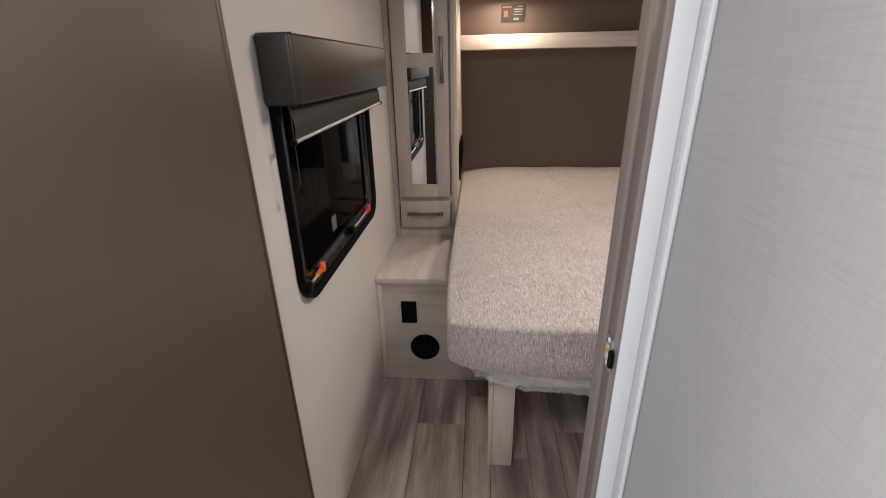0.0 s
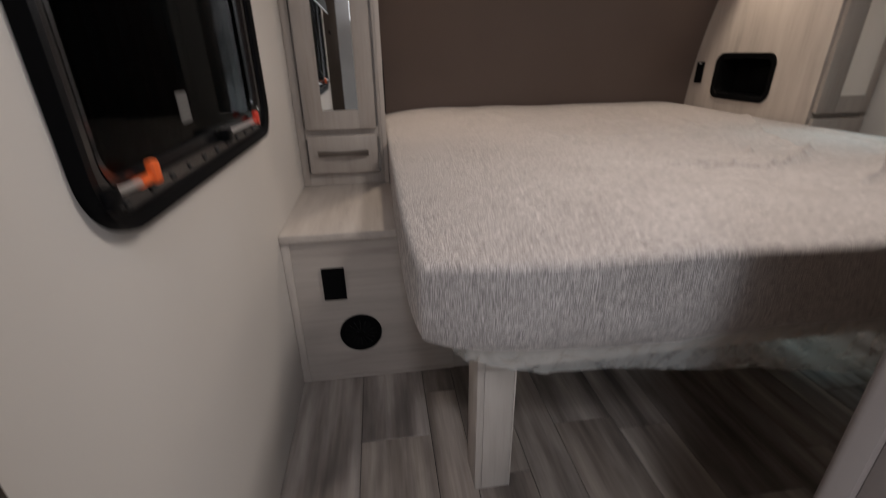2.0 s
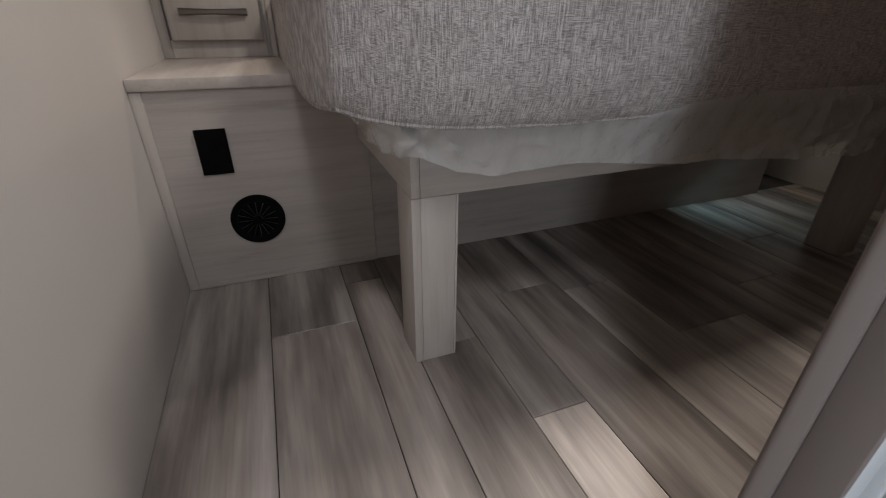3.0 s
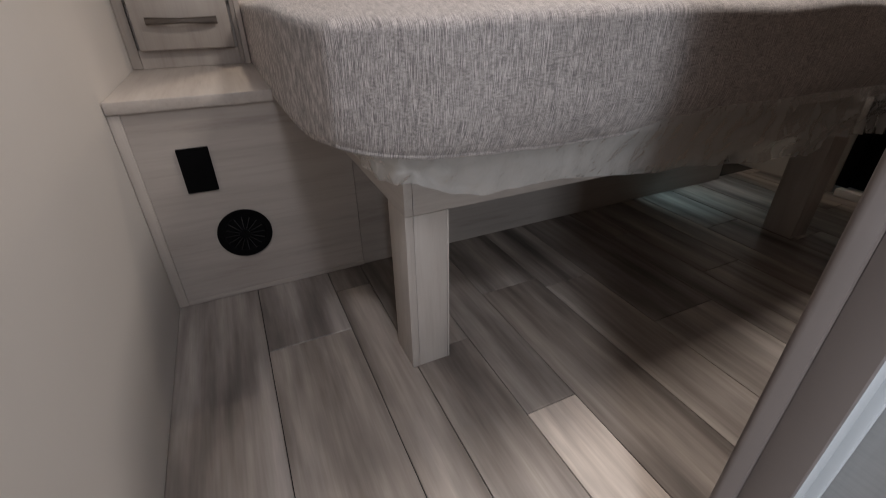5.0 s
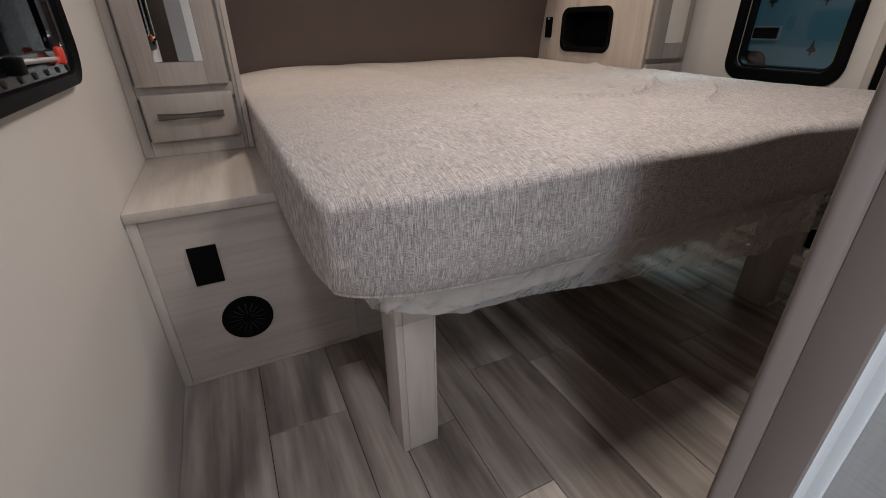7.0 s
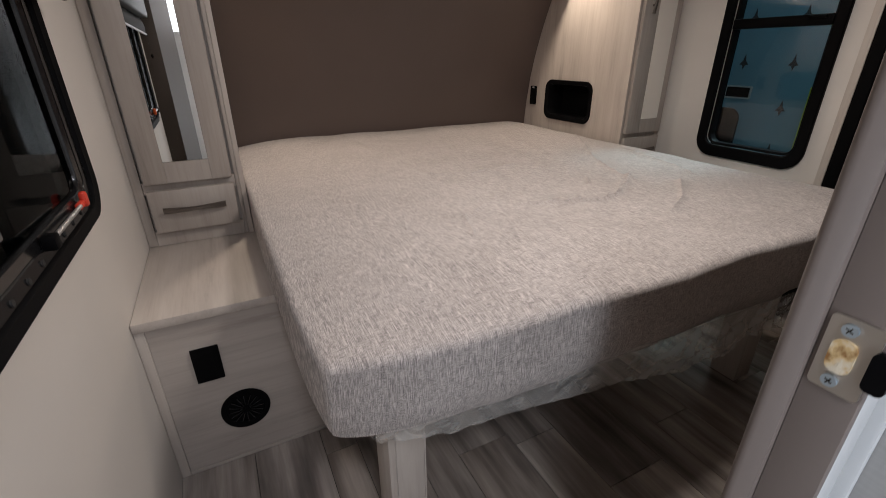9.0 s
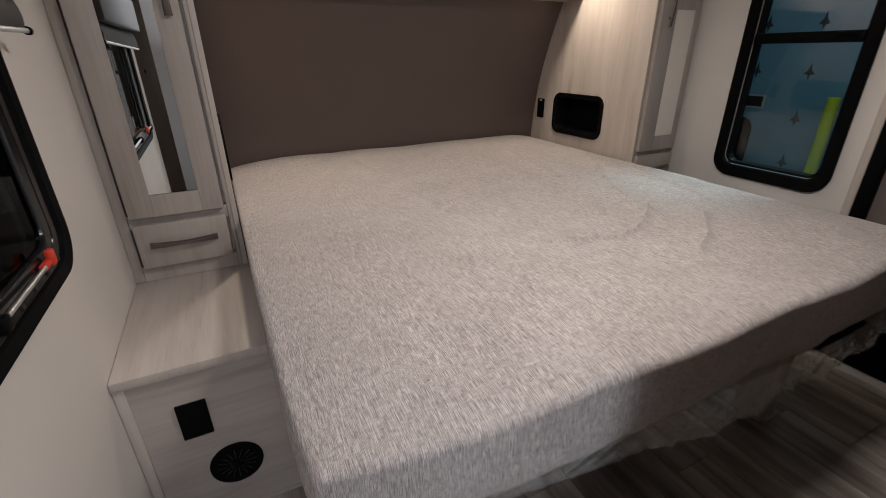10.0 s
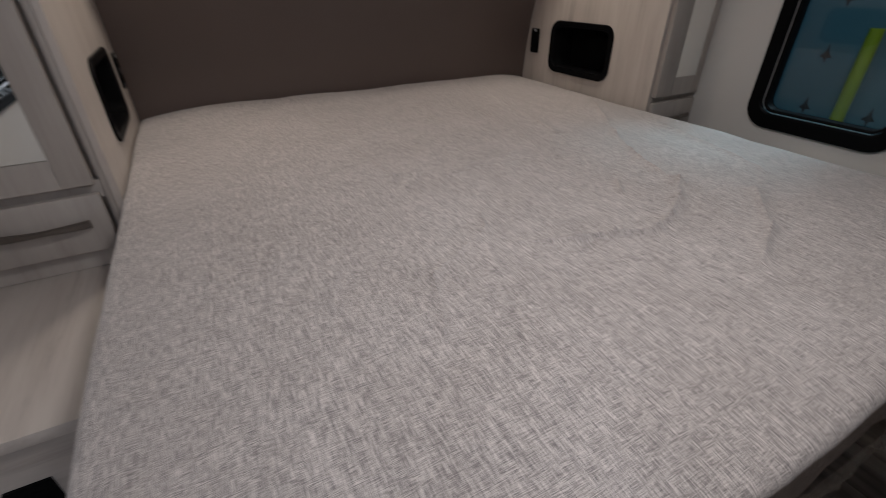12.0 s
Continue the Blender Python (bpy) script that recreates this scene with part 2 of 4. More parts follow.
def rounded(w, h, r, steps=8):
    """Points of a rounded rectangle about the origin, counter-clockwise."""
    pts = []
    for cx, cy, a0 in ((w / 2 - r, h / 2 - r, 0), (-w / 2 + r, h / 2 - r, 90), (-w / 2 + r, -h / 2 + r, 180), (w / 2 - r, -h / 2 + r, 270)):
        for i in range(steps + 1):
            a = radians(a0 + 90 * i / steps)
            pts.append((cx + r * math.cos(a), cy + r * math.sin(a)))
    return pts


def ring(bm, outer, inner, d0, d1, place, lip=0.0):
    """A frame between two outlines with as many points, from depth d0 to d1. lip: how far its inner edge is sunk."""
    n = len(outer)
    loops = [[bm.verts.new(place(p[0], p[1], d)) for p in pts] for pts, d in ((outer, d0), (outer, d1 - 0.004), ([((o[0] * 0.93 + i[0] * 0.07), (o[1] * 0.93 + i[1] * 0.07)) for o, i in zip(outer, inner)], d1), ([((o[0] * 0.1 + i[0] * 0.9), (o[1] * 0.1 + i[1] * 0.9)) for o, i in zip(outer, inner)], d1 - lip), (inner, d1 - lip - 0.004), (inner, d0))]
    for k in range(len(loops)):
        a, b = loops[k], loops[(k + 1) % len(loops)]
        for i in range(n):
            j = (i + 1) % n
            bm.faces.new((a[i], a[j], b[j], b[i]))
    bmesh.ops.recalc_face_normals(bm, faces=bm.faces)
    return bm


def slab(bm, pts, d0, d1, place):
    """A plate with an outline, from depth d0 to d1."""
    a = [bm.verts.new(place(p[0], p[1], d0)) for p in pts]
    b = [bm.verts.new(place(p[0], p[1], d1)) for p in pts]
    bm.faces.new(a)
    bm.faces.new(b)
    for i in range(len(pts)):
        j = (i + 1) % len(pts)
        bm.faces.new((a[i], a[j], b[j], b[i]))
    bmesh.ops.recalc_face_normals(bm, faces=bm.faces)
    return bm


def rod(bm, a, b, r, sides=14):
    a, b = Vector(a), Vector(b)
    m = Matrix.Translation((a + b) / 2) @ (b - a).to_track_quat("Z", "Y").to_matrix().to_4x4()
    bmesh.ops.create_cone(bm, cap_ends=True, segments=sides, radius1=r, radius2=r, depth=(b - a).length, matrix=m)
    return bm


def tube(pts, r, sides=7):
    """A soft cord along a line of points."""
    bm = bmesh.new()
    loops = []
    for i, p in enumerate(pts):
        way = (pts[min(i + 1, len(pts) - 1)] - pts[max(i - 1, 0)]).normalized()
        a = way.cross(Vector((0.3, 0.4, 0.87))).normalized()
        b = way.cross(a)
        loops.append([bm.verts.new(p + r * (a * math.cos(2 * math.pi * k / sides) + b * math.sin(2 * math.pi * k / sides))) for k in range(sides)])
    for a, b in zip(loops, loops[1:]):
        for k in range(sides):
            bm.faces.new((a[k], a[(k + 1) % sides], b[(k + 1) % sides], b[k]))
    bm.faces.new(loops[0])
    bm.faces.new(loops[-1])
    bmesh.ops.recalc_face_normals(bm, faces=bm.faces)
    return bm


def mesh_of(bm, name, mat, smooth=True):
    me = bpy.data.meshes.new(name)
    if smooth:
        for fc in bm.faces:
            fc.smooth = True
        for e in bm.edges:
            if len(e.link_faces) == 2 and e.calc_face_angle(0) > radians(32):
                e.smooth = False
    bm.to_mesh(me)
    bm.free()
    me.materials.append(mat)
    return me


def thing(name, x, y, z, label, category, group="", kind=""):
    ob = new(name)
    ob.empty_display_size = 0.05
    ob.matrix_world = pose(x, y, z)
    return tagged(ob, label, category, group, kind)


def part(name, bm, mat, parent, label=""):
    """Links a bmesh, given in world coordinates, as one mesh under a thing or a part."""
    origin = parent
    shift = Vector((0, 0, 0))
    while origin:
        shift += origin.matrix_basis.translation
        origin = origin.parent
    bmesh.ops.translate(bm, verts=bm.verts, vec=-shift)
    ob = new(name, mesh_of(bm, name, mat))
    ob.parent = parent
    return tagged(ob, label)


def solid(name, bm, mat, label, category, group="", kind=""):
    ob = new(name, mesh_of(bm, name, mat))
    return tagged(ob, label, category, group, kind)


def structure(name, bm, mat, label, category):
    return solid(name, bm, mat, label, category, kind="structure")


# depth towards +x from the left wall; u runs along y
def on_left(cy, cz, x0):
    return lambda u, v, d: (x0 + d, cy + u, cz + v)


def on_right(cy, cz, x0):
    return lambda u, v, d: (x0 - d, cy + u, cz + v)


def on_front(cx, cz, y0):
    return lambda u, v, d: (cx + u, y0 - d, cz + v)


def wall_with_hole(bm, x0, x1, ya, yb, z0, z1, hy0, hy1, hz0, hz1):
    box(bm, x0, x1, ya, hy0, z0, z1)
    box(bm, x0, x1, hy1, yb, z0, z1)
    box(bm, x0, x1, hy0, hy1, z0, hz0)
    box(bm, x0, x1, hy0, hy1, hz1, z1)
    return bm


# ---- plan ----
W = 2.565           # between the side walls
TOP = 1.98          # ceiling
DOORWAY_Y1 = 0.748
LEFT_EDGE, JAMB = 0.085, 0.701
NIGHT_Y, NIGHT_Z = 1.817, 0.565
WARD_Y, WARD_Y_RIGHT = 2.363, 2.34    # faces of the two wardrobes
SIDE_L, SIDE_R = 0.354, 2.265

# ---- setting ----
structure("subfloor", boxed(-0.08, W + 0.08, -1.8, 3.45, -0.06, -0.004), GROUT, "dark underlay in the joints of the vinyl plank floor", "floor")
structure("ceiling", boxed(-0.08, W + 0.08, -1.8, 3.45, TOP, TOP + 0.05), CEILING, "plain white ceiling panel over bedroom and corridor", "ceiling")
WL = (1.066, 1.840, 0.905, 1.42)
structure("wall_left", wall_with_hole(bmesh.new(), -0.05, 0, DOORWAY_Y1 - 0.02, 3.45, -0.004, TOP, *WL), WALL, "cream wallboard side wall with a black-framed window", "wall")
WR = (1.636, 2.052, 0.760, 1.72)
bm = wall_with_hole(bmesh.new(), W, W + 0.05, 1.495, 3.45, -0.004, TOP, *WR)
box(bm, W, W + 0.05, 0.68, 0.785, -0.004, TOP)
box(bm, W, W + 0.05, 0.785, 1.495, 1.88, TOP)
structure("wall_right", bm, WALL, "cream wallboard side wall with window and entry door", "wall")
structure("wall_stub_left", boxed(0.0, LEFT_EDGE - 0.003, 0.700, 0.734, -0.004, TOP), BROWN, "narrow brown wall stub beside the bedroom doorway", "wall")
# the bedroom door stands open, swung back into the corridor
leaf = [(0.0822, 0.698), (LEFT_EDGE, 0.7335), (0.154, 0.170), (0.126, 0.167), (0.060, 0.698)]
door = structure("door_3", slab(bmesh.new(), leaf, 0.004, TOP - 0.006, lambda u, v, d: (u, v, d)), BROWN, "smooth matt brown bedroom door standing open into the corridor", "door")
structure("door_trim", boxed(0.0, LEFT_EDGE + 0.002, 0.7345, 0.744, -0.004, TOP, bevel=0.002), EDGE_BROWN, "dark brown edge strip ending the corridor panel", "trim")
structure("wall_partition", boxed(0.7215, W, 0.7005, 0.738, -0.004, TOP), BROWN, "brown partition between corridor and bedroom", "wall")
structure("wall_back", boxed(-0.05, W + 0.05, -1.85, -1.8, -0.004, TOP), WALL, "cream wallboard end wall of the corridor", "wall")
structure("wall_corridor_right", boxed(0.80, 0.86, -1.8, 0.70, -0.004, TOP), WALL, "cream corridor side wall behind the pale door", "wall")
structure("front_cap_wall", boxed(-0.05, W + 0.05, 3.40, 3.45, -0.004, TOP), WALL, "plain end wall behind the headboard", "wall")

structure("wall_outer", boxed(-0.05, 0, -1.8, DOORWAY_Y1 - 0.02, -0.004, TOP), WALL, "cream wallboard outer wall along the corridor", "wall")

# bent headboard panel: leans forward as it rises
prof = [(-0.0, 3.230), (0.5, 3.227), (0.76, 3.217), (0.9, 3.204), (1.06, 3.177), (1.2, 3.139), (1.32, 3.097), (1.42, 3.055), (1.52, 3.010), (1.62, 2.952), (1.72, 2.890), (1.815, 2.825), (1.9, 2.770)]
bm = bmesh.new()
rows = []
for z, y in prof:
    rows.append([bm.verts.new((SIDE_L, y, z)), bm.verts.new((SIDE_R, y, z)), bm.verts.new((SIDE_R, y + 0.02, z)), bm.verts.new((SIDE_L, y + 0.02, z))])
for a, b in zip(rows, rows[1:]):
    for i in range(4):
        bm.faces.new((a[i], a[(i + 1) % 4], b[(i + 1) % 4], b[i]))
bm.faces.new(rows[0])
bm.faces.new(rows[-1])
bmesh.ops.recalc_face_normals(bm, faces=bm.faces)
structure("headboard_wall", bm, HEADBOARD, "dark brown vinyl headboard wall curving forward above the bed", "wall")

# doorway jamb on the latch side: a flat board, and a rounded stop on its bedroom edge
jamb = tagged(thing("door_jamb", JAMB, 0.70, 0, "taupe door jamb with rounded stop and strike plate", "door frame"), kind="structure")
part("jamb_board", boxed(JAMB, 0.7113, 0.683, 0.7223, -0.004, TOP, bevel=0.001), TAUPE, jamb)
bm = bmesh.new()
stop = [(0.7210, 0.7225), (0.6985, 0.7225), (0.6955, 0.7232), (0.6895, 0.7345), (0.6888, 0.7372), (0.6892, 0.7400), (0.6910, 0.7425), (0.6940, 0.7440), (0.7210, 0.7445)]
slab(bm, stop, -0.004, TOP, lambda u, v, d: (u, v, d))
part("stop", bm, TAUPE, jamb, "taupe stop bead with a rounded edge")

strike = thing("strike_plate", JAMB, 0.7005, 0.985, "satin nickel strike plate screwed on the taupe jamb", "strike plate")


def on_jamb(u, v, d):
    return (JAMB - d, 0.7015 + u, 0.985 + v)


part("plate", slab(bmesh.new(), rounded(0.034, 0.066, 0.004), 0.0, 0.0025, on_jamb), NICKEL, strike)
part("lip", slab(bmesh.new(), [(-0.022 + x, y) for x, y in rounded(0.014, 0.034, 0.005)], 0.0, 0.0065, on_jamb), BLACK, strike, "dark curved strike lip")
part("latch_hole", slab(bmesh.new(), [(0.002 + x, y) for x, y in rounded(0.017, 0.030, 0.0075)], 0.0026, 0.0042, on_jamb), FOAM, strike, "yellowed foam filling the latch hole")
for dz in (0.0235, -0.0235):
    bm = bmesh.new()
    slab(bm, [(0.003 + 0.0055 * math.cos(a * math.pi / 8), dz + 0.0055 * math.sin(a * math.pi / 8)) for a in range(16)], 0.0025, 0.0045, on_jamb)
    screw = part("screw", bm, ZINC, strike, "blue zinc cross-head screw")
    bm = bmesh.new()
    for a in (0.5, 0.5 + math.pi / 2):
        slab(bm, [(0.003 + u * math.cos(a) - v * math.sin(a), dz + u * math.sin(a) + v * math.cos(a)) for u, v in ((-0.003, -0.0005), (0.003, -0.0005), (0.003, 0.0005), (-0.003, 0.0005))], 0.0046, 0.0049, on_jamb)
    part("slot", bm, INK, screw)

# pale door on the corridor's other side
structure("door_casing", boxed(0.7116, 0.743, 0.683, 0.7003, -0.004, TOP, bevel=0.0012), WHITE, "white painted casing strip beside the pale door", "trim")
structure("door_groove", boxed(0.7432, 0.7515, 0.6865, 0.7003, -0.004, TOP), LINEN, "pale grey rebate between casing and door", "trim")
structure("door_bead", boxed(0.7517, 0.7605, 0.6745, 0.7003, -0.004, TOP, bevel=0.003), WHITE, "slim white bead along the pale door", "trim")
structure("door_1", boxed(0.7607, 0.7995, -1.0, 0.6825, 0.004, TOP - 0.004, bevel=0.003), LINEN, "pale grey corridor door with linen print", "door")

# ---- left window ----


def left_window():
    cy, cz = 1.452, 1.163
    w, h = 0.856, 0.60
    ob = tagged(thing("window_1", 0, cy, cz - h / 2, "dark tinted window with rounded black frame in the cream wall", "window"), kind="structure")
    at = on_left(cy, cz, 0)
    part("window_frame", ring(bmesh.new(), rounded(w, h, 0.085), rounded(w - 0.046, h - 0.046, 0.066), 0.0, 0.020, at, 0.005), BLACK, ob, "black plastic clamp ring")
    part("inner_ledge", ring(bmesh.new(), rounded(w - 0.047, h - 0.047, 0.065), rounded(w - 0.100, h - 0.100, 0.045), -0.030, 0.008, at, 0.003), GLOSS_BLACK, ob, "glossy black inner ledge with screws")
    part("sash", ring(bmesh.new(), rounded(w - 0.101, h - 0.101, 0.045), rounded(w - 0.136, h - 0.136, 0.034), -0.030, 0.004, at, 0.004), GLOSS_BLACK, ob, "glossy black sash bar")
    pane = part("pane", slab(bmesh.new(), rounded(w - 0.134, h - 0.134, 0.034), -0.012, -0.008, at), DARK_GLASS, ob, "dark tinted glass pane")
    pane.visible_shadow = False
    for k in range(11):
        y = cy - 0.35 + 0.07 * k
        part("frame_screw", rod(bmesh.new(), (0.004, y, cz - h / 2 + 0.034), (0.0095, y, cz - h / 2 + 0.034), 0.0055, 10), INK, ob)
    z = cz - h / 2 + 0.052
    for y, mat, tint, long in ((1.735, RED, "red", 0.235), (1.158, ORANGE, "orange", 0.10)):
        bm = bmesh.new()
        box(bm, 0.006, 0.018, y - 0.032, y + 0.010, z - 0.006, z + 0.006, bevel=0.003)
        box(bm, 0.008, 0.022, y + 0.004, y + 0.024, z - 0.010, z + 0.022, bevel=0.005)
        latch = part("latch", bm, mat, ob, tint + " release tab with chrome lever")
        part("lever", rod(bmesh.new(), (0.016, y - 0.030, z + 0.002), (0.020, y - long, z + 0.008), 0.0042), CHROME, latch, "chrome lever")
        part("lever_foot", boxed(0.004, 0.026, y - long - 0.022, y - long + 0.006, z - 0.010, z + 0.016, bevel=0.004), BLACK, latch)
    sticker = part("sticker", slab(bmesh.new(), [(1.380 - cy + a, 0.985 - cz + b) for a, b in rounded(0.046, 0.050, 0.003)], -0.0078, -0.0074, at), GREY_PRINT, ob, "grey label stuck on the glass")
    for k in range(5):
        part("print_bar", slab(bmesh.new(), [(1.380 - cy + a, 1.001 - 0.008 * k - cz + b) for a, b in rounded(0.034, 0.0025, 0.001, 2)], -0.0073, -0.0070, at), PAPER_DIM, sticker)
    return ob


left_window()

valance = thing("window_valance", 0.04, 1.55, 1.39, "charcoal vinyl box valance above the window", "valance")
bm = boxed(0.002, 0.080, 1.000, 1.992, 1.384, 1.529, bevel=0.008, segments=3)
part("box", bm, VALANCE, valance)
part("end_seam", boxed(0.003, 0.0805, 1.012, 1.0145, 1.3835, 1.5295, bevel=0.001), BLACK, valance, "dark stitched seam round the end")

shade = thing("roller_blind", 0.05, 1.5, 1.31, "black roller blind pulled slightly below its valance", "blind")
bm = bmesh.new()
loops = []
for i in range(15):
    s = i / 14
    loops.append([bm.verts.new((0.035 + 0.020 * math.sin(s * 2.2) + d, y, 1.40 - fall * s)) for y, d, fall in ((1.026, 0, 0.094), (1.935, 0, 0.080), (1.935, -0.002, 0.080), (1.026, -0.002, 0.094))])
for a, b in zip(loops, loops[1:]):
    for i in range(4):
        bm.faces.new((a[i], a[(i + 1) % 4], b[(i + 1) % 4], b[i]))
bmesh.ops.recalc_face_normals(bm, faces=bm.faces)
part("fabric", bm, BLIND, shade)
rail = part("bottom_rail", rod(bmesh.new(), (0.052, 1.014, 1.305), (0.052, 1.945, 1.320), 0.0048), CHROME, shade, "slim chrome bottom rail")
for y, z in ((1.010, 1.305), (1.949, 1.320)):
    part("end_cap", rod(bmesh.new(), (0.052, y - 0.005, z), (0.052, y + 0.005, z), 0.008), BLACK, rail)
cord = thing("blind_cord", 0.062, 1.008, 1.20, "thin blind cord with a black drop", "blind cord")
part("cord", rod(bmesh.new(), (0.056, 1.008, 1.385), (0.056, 1.006, 1.205), 0.0010, 6), INK, cord)
bm = bmesh.new()
bmesh.ops.create_uvsphere(bm, u_segments=12, v_segments=8, radius=0.008, matrix=Matrix.Translation((0.056, 1.006, 1.197)) @ Matrix.Diagonal((0.8, 0.8, 1.5, 1)))
part("tassel", bm, BLACK, cord, "black drop-shaped tassel")

# ---- right window ----


def right_window():
    cy, cz = 1.844, 1.239
    w, h = 0.502, 1.05
    ob = tagged(thing("window_2", W, cy, cz - h / 2, "tall tinted window with rounded black frame beside the entry door", "window"), kind="structure")
    at = on_right(cy, cz, W)
    part("window_frame", ring(bmesh.new(), rounded(w, h, 0.085), rounded(w - 0.09, h - 0.11, 0.05), 0.0, 0.016, at, 0.001), BLACK, ob, "black plastic clamp ring")
    part("liner", ring(bmesh.new(), rounded(w - 0.093, h - 0.113, 0.049), rounded(w - 0.115, h - 0.135, 0.04), -0.05, -0.004, at, 0.004), BLACK, ob)
    bm = boxed(W - 0.008, W + 0.04, cy - w / 2 + 0.05, cy + w / 2 - 0.05, 1.300, 1.342, bevel=0.004)
    part("meeting_rail", bm, BLACK, ob)
    part("rail_latch", boxed(W - 0.016, W - 0.006, 1.665, 1.73, 1.326, 1.338, bevel=0.002), BLACK, ob)
    for z0, z1 in ((0.755, 1.30), (1.32, 1.72)):
        pane = part("pane", boxed(W + 0.038, W + 0.042, cy - w / 2 + 0.048, cy + w / 2 - 0.048, z0, z1), GLASS, ob, "tinted glass pane")
        pane.visible_shadow = False
    return ob


right_window()

# ---- entry door in the right wall ----


def entry_door():
    y0, y1, z1 = 0.787, 1.493, 1.875
    ob = tagged(thing("door_2", W, (y0 + y1) / 2, 0, "black-framed entry door with dark screen beside the bed", "door"), kind="structure")
    bm = bmesh.new()
    box(bm, W - 0.012, W + 0.05, y1 - 0.045, y1, 0.035, z1, bevel=0.003)
    box(bm, W - 0.012, W + 0.05, y0, y0 + 0.045, 0.035, z1, bevel=0.003)
    box(bm, W - 0.012, W + 0.05, y0 + 0.045, y1 - 0.045, z1 - 0.045, z1, bevel=0.003)
    part("door_frame", bm, BLACK, ob, "black door frame")
    part("lower_panel", boxed(W + 0.014, W + 0.040, y0 + 0.046, y1 - 0.046, 0.036, 0.60), MATT_BLACK, ob, "matt black lower door panel")
    part("screen", boxed(W + 0.022, W + 0.034, y0 + 0.046, y1 - 0.046, 0.60, z1 - 0.046), TAUPE, ob, "grey door screen")
    for z in (0.60, 1.02, 1.45):
        part("crossbar", boxed(W + 0.002, W + 0.021, y0 + 0.046, y1 - 0.046, z - 0.016, z + 0.016, bevel=0.003), BLACK, ob)
    part("threshold", boxed(W - 0.04, W + 0.05, y0, y1 - 0.02, -0.003, 0.032, bevel=0.004), STEEL, ob, "bare aluminium threshold strip")
    return ob


entry_door()
structure("trim", boxed(W - 0.010, W - 0.001, 1.4945, 1.524, -0.004, 1.9, bevel=0.002), WOOD_Z, "narrow pale wood trim beside the entry door", "trim")

# ---- bedside unit and wardrobes ----


def pull(parent, x, y, z, length, upright):
    """A tapering flat bar pull on two feet."""
    bm = bmesh.new()
    n = 12
    sections = []
    for i in range(n + 1):
        s = i / n
        u = (s - 0.5) * length
        bow = 0.016 + 0.010 * math.sin(math.pi * s)
        half = 0.0075 + 0.0035 * abs(2 * s - 1)
        ring_pts = ((u, -half, bow - 0.006), (u, half, bow - 0.006), (u, half * 0.55, bow), (u, -half * 0.55, bow))
        sections.append([bm.verts.new((x + (b if upright else a), y - d, z + (a if upright else b))) for a, b, d in ring_pts])
    for a, b in zip(sections, sections[1:]):
        for i in range(4):
            bm.faces.new((a[i], a[(i + 1) % 4], b[(i + 1) % 4], b[i]))
    bm.faces.new(sections[0])
    bm.faces.new(sections[-1])
    for s in (-0.32, 0.32):
        u = s * length
        p = (x, z + u) if upright else (x + u, z)
        rod(bm, (p[0], y, p[1]), (p[0], y - 0.02, p[1]), 0.004, 8)
    bmesh.ops.recalc_face_normals(bm, faces=bm.faces)
    return part("handle", bm, BRONZE, parent, "brushed dark bronze bar handle")


NICHE = {True: (2.785, 0.928, 0.36, 0.21), False: (2.795, 0.930, 0.395, 0.218)}


def pierced(bm, outer, inner, d0, d1, place):
    """A board with a hole through it."""
    n = len(outer)
    loops = [[bm.verts.new(place(p[0], p[1], d)) for p in pts] for pts, d in ((outer, d0), (outer, d1), (inner, d1), (inner, d0))]
    for k in range(4):
        a, b = loops[k], loops[(k + 1) % 4]
        for i in range(n):
            bm.faces.new((a[i], a[(i + 1) % n], b[(i + 1) % n], b[i]))
    bmesh.ops.recalc_face_normals(bm, faces=bm.faces)
    return bm


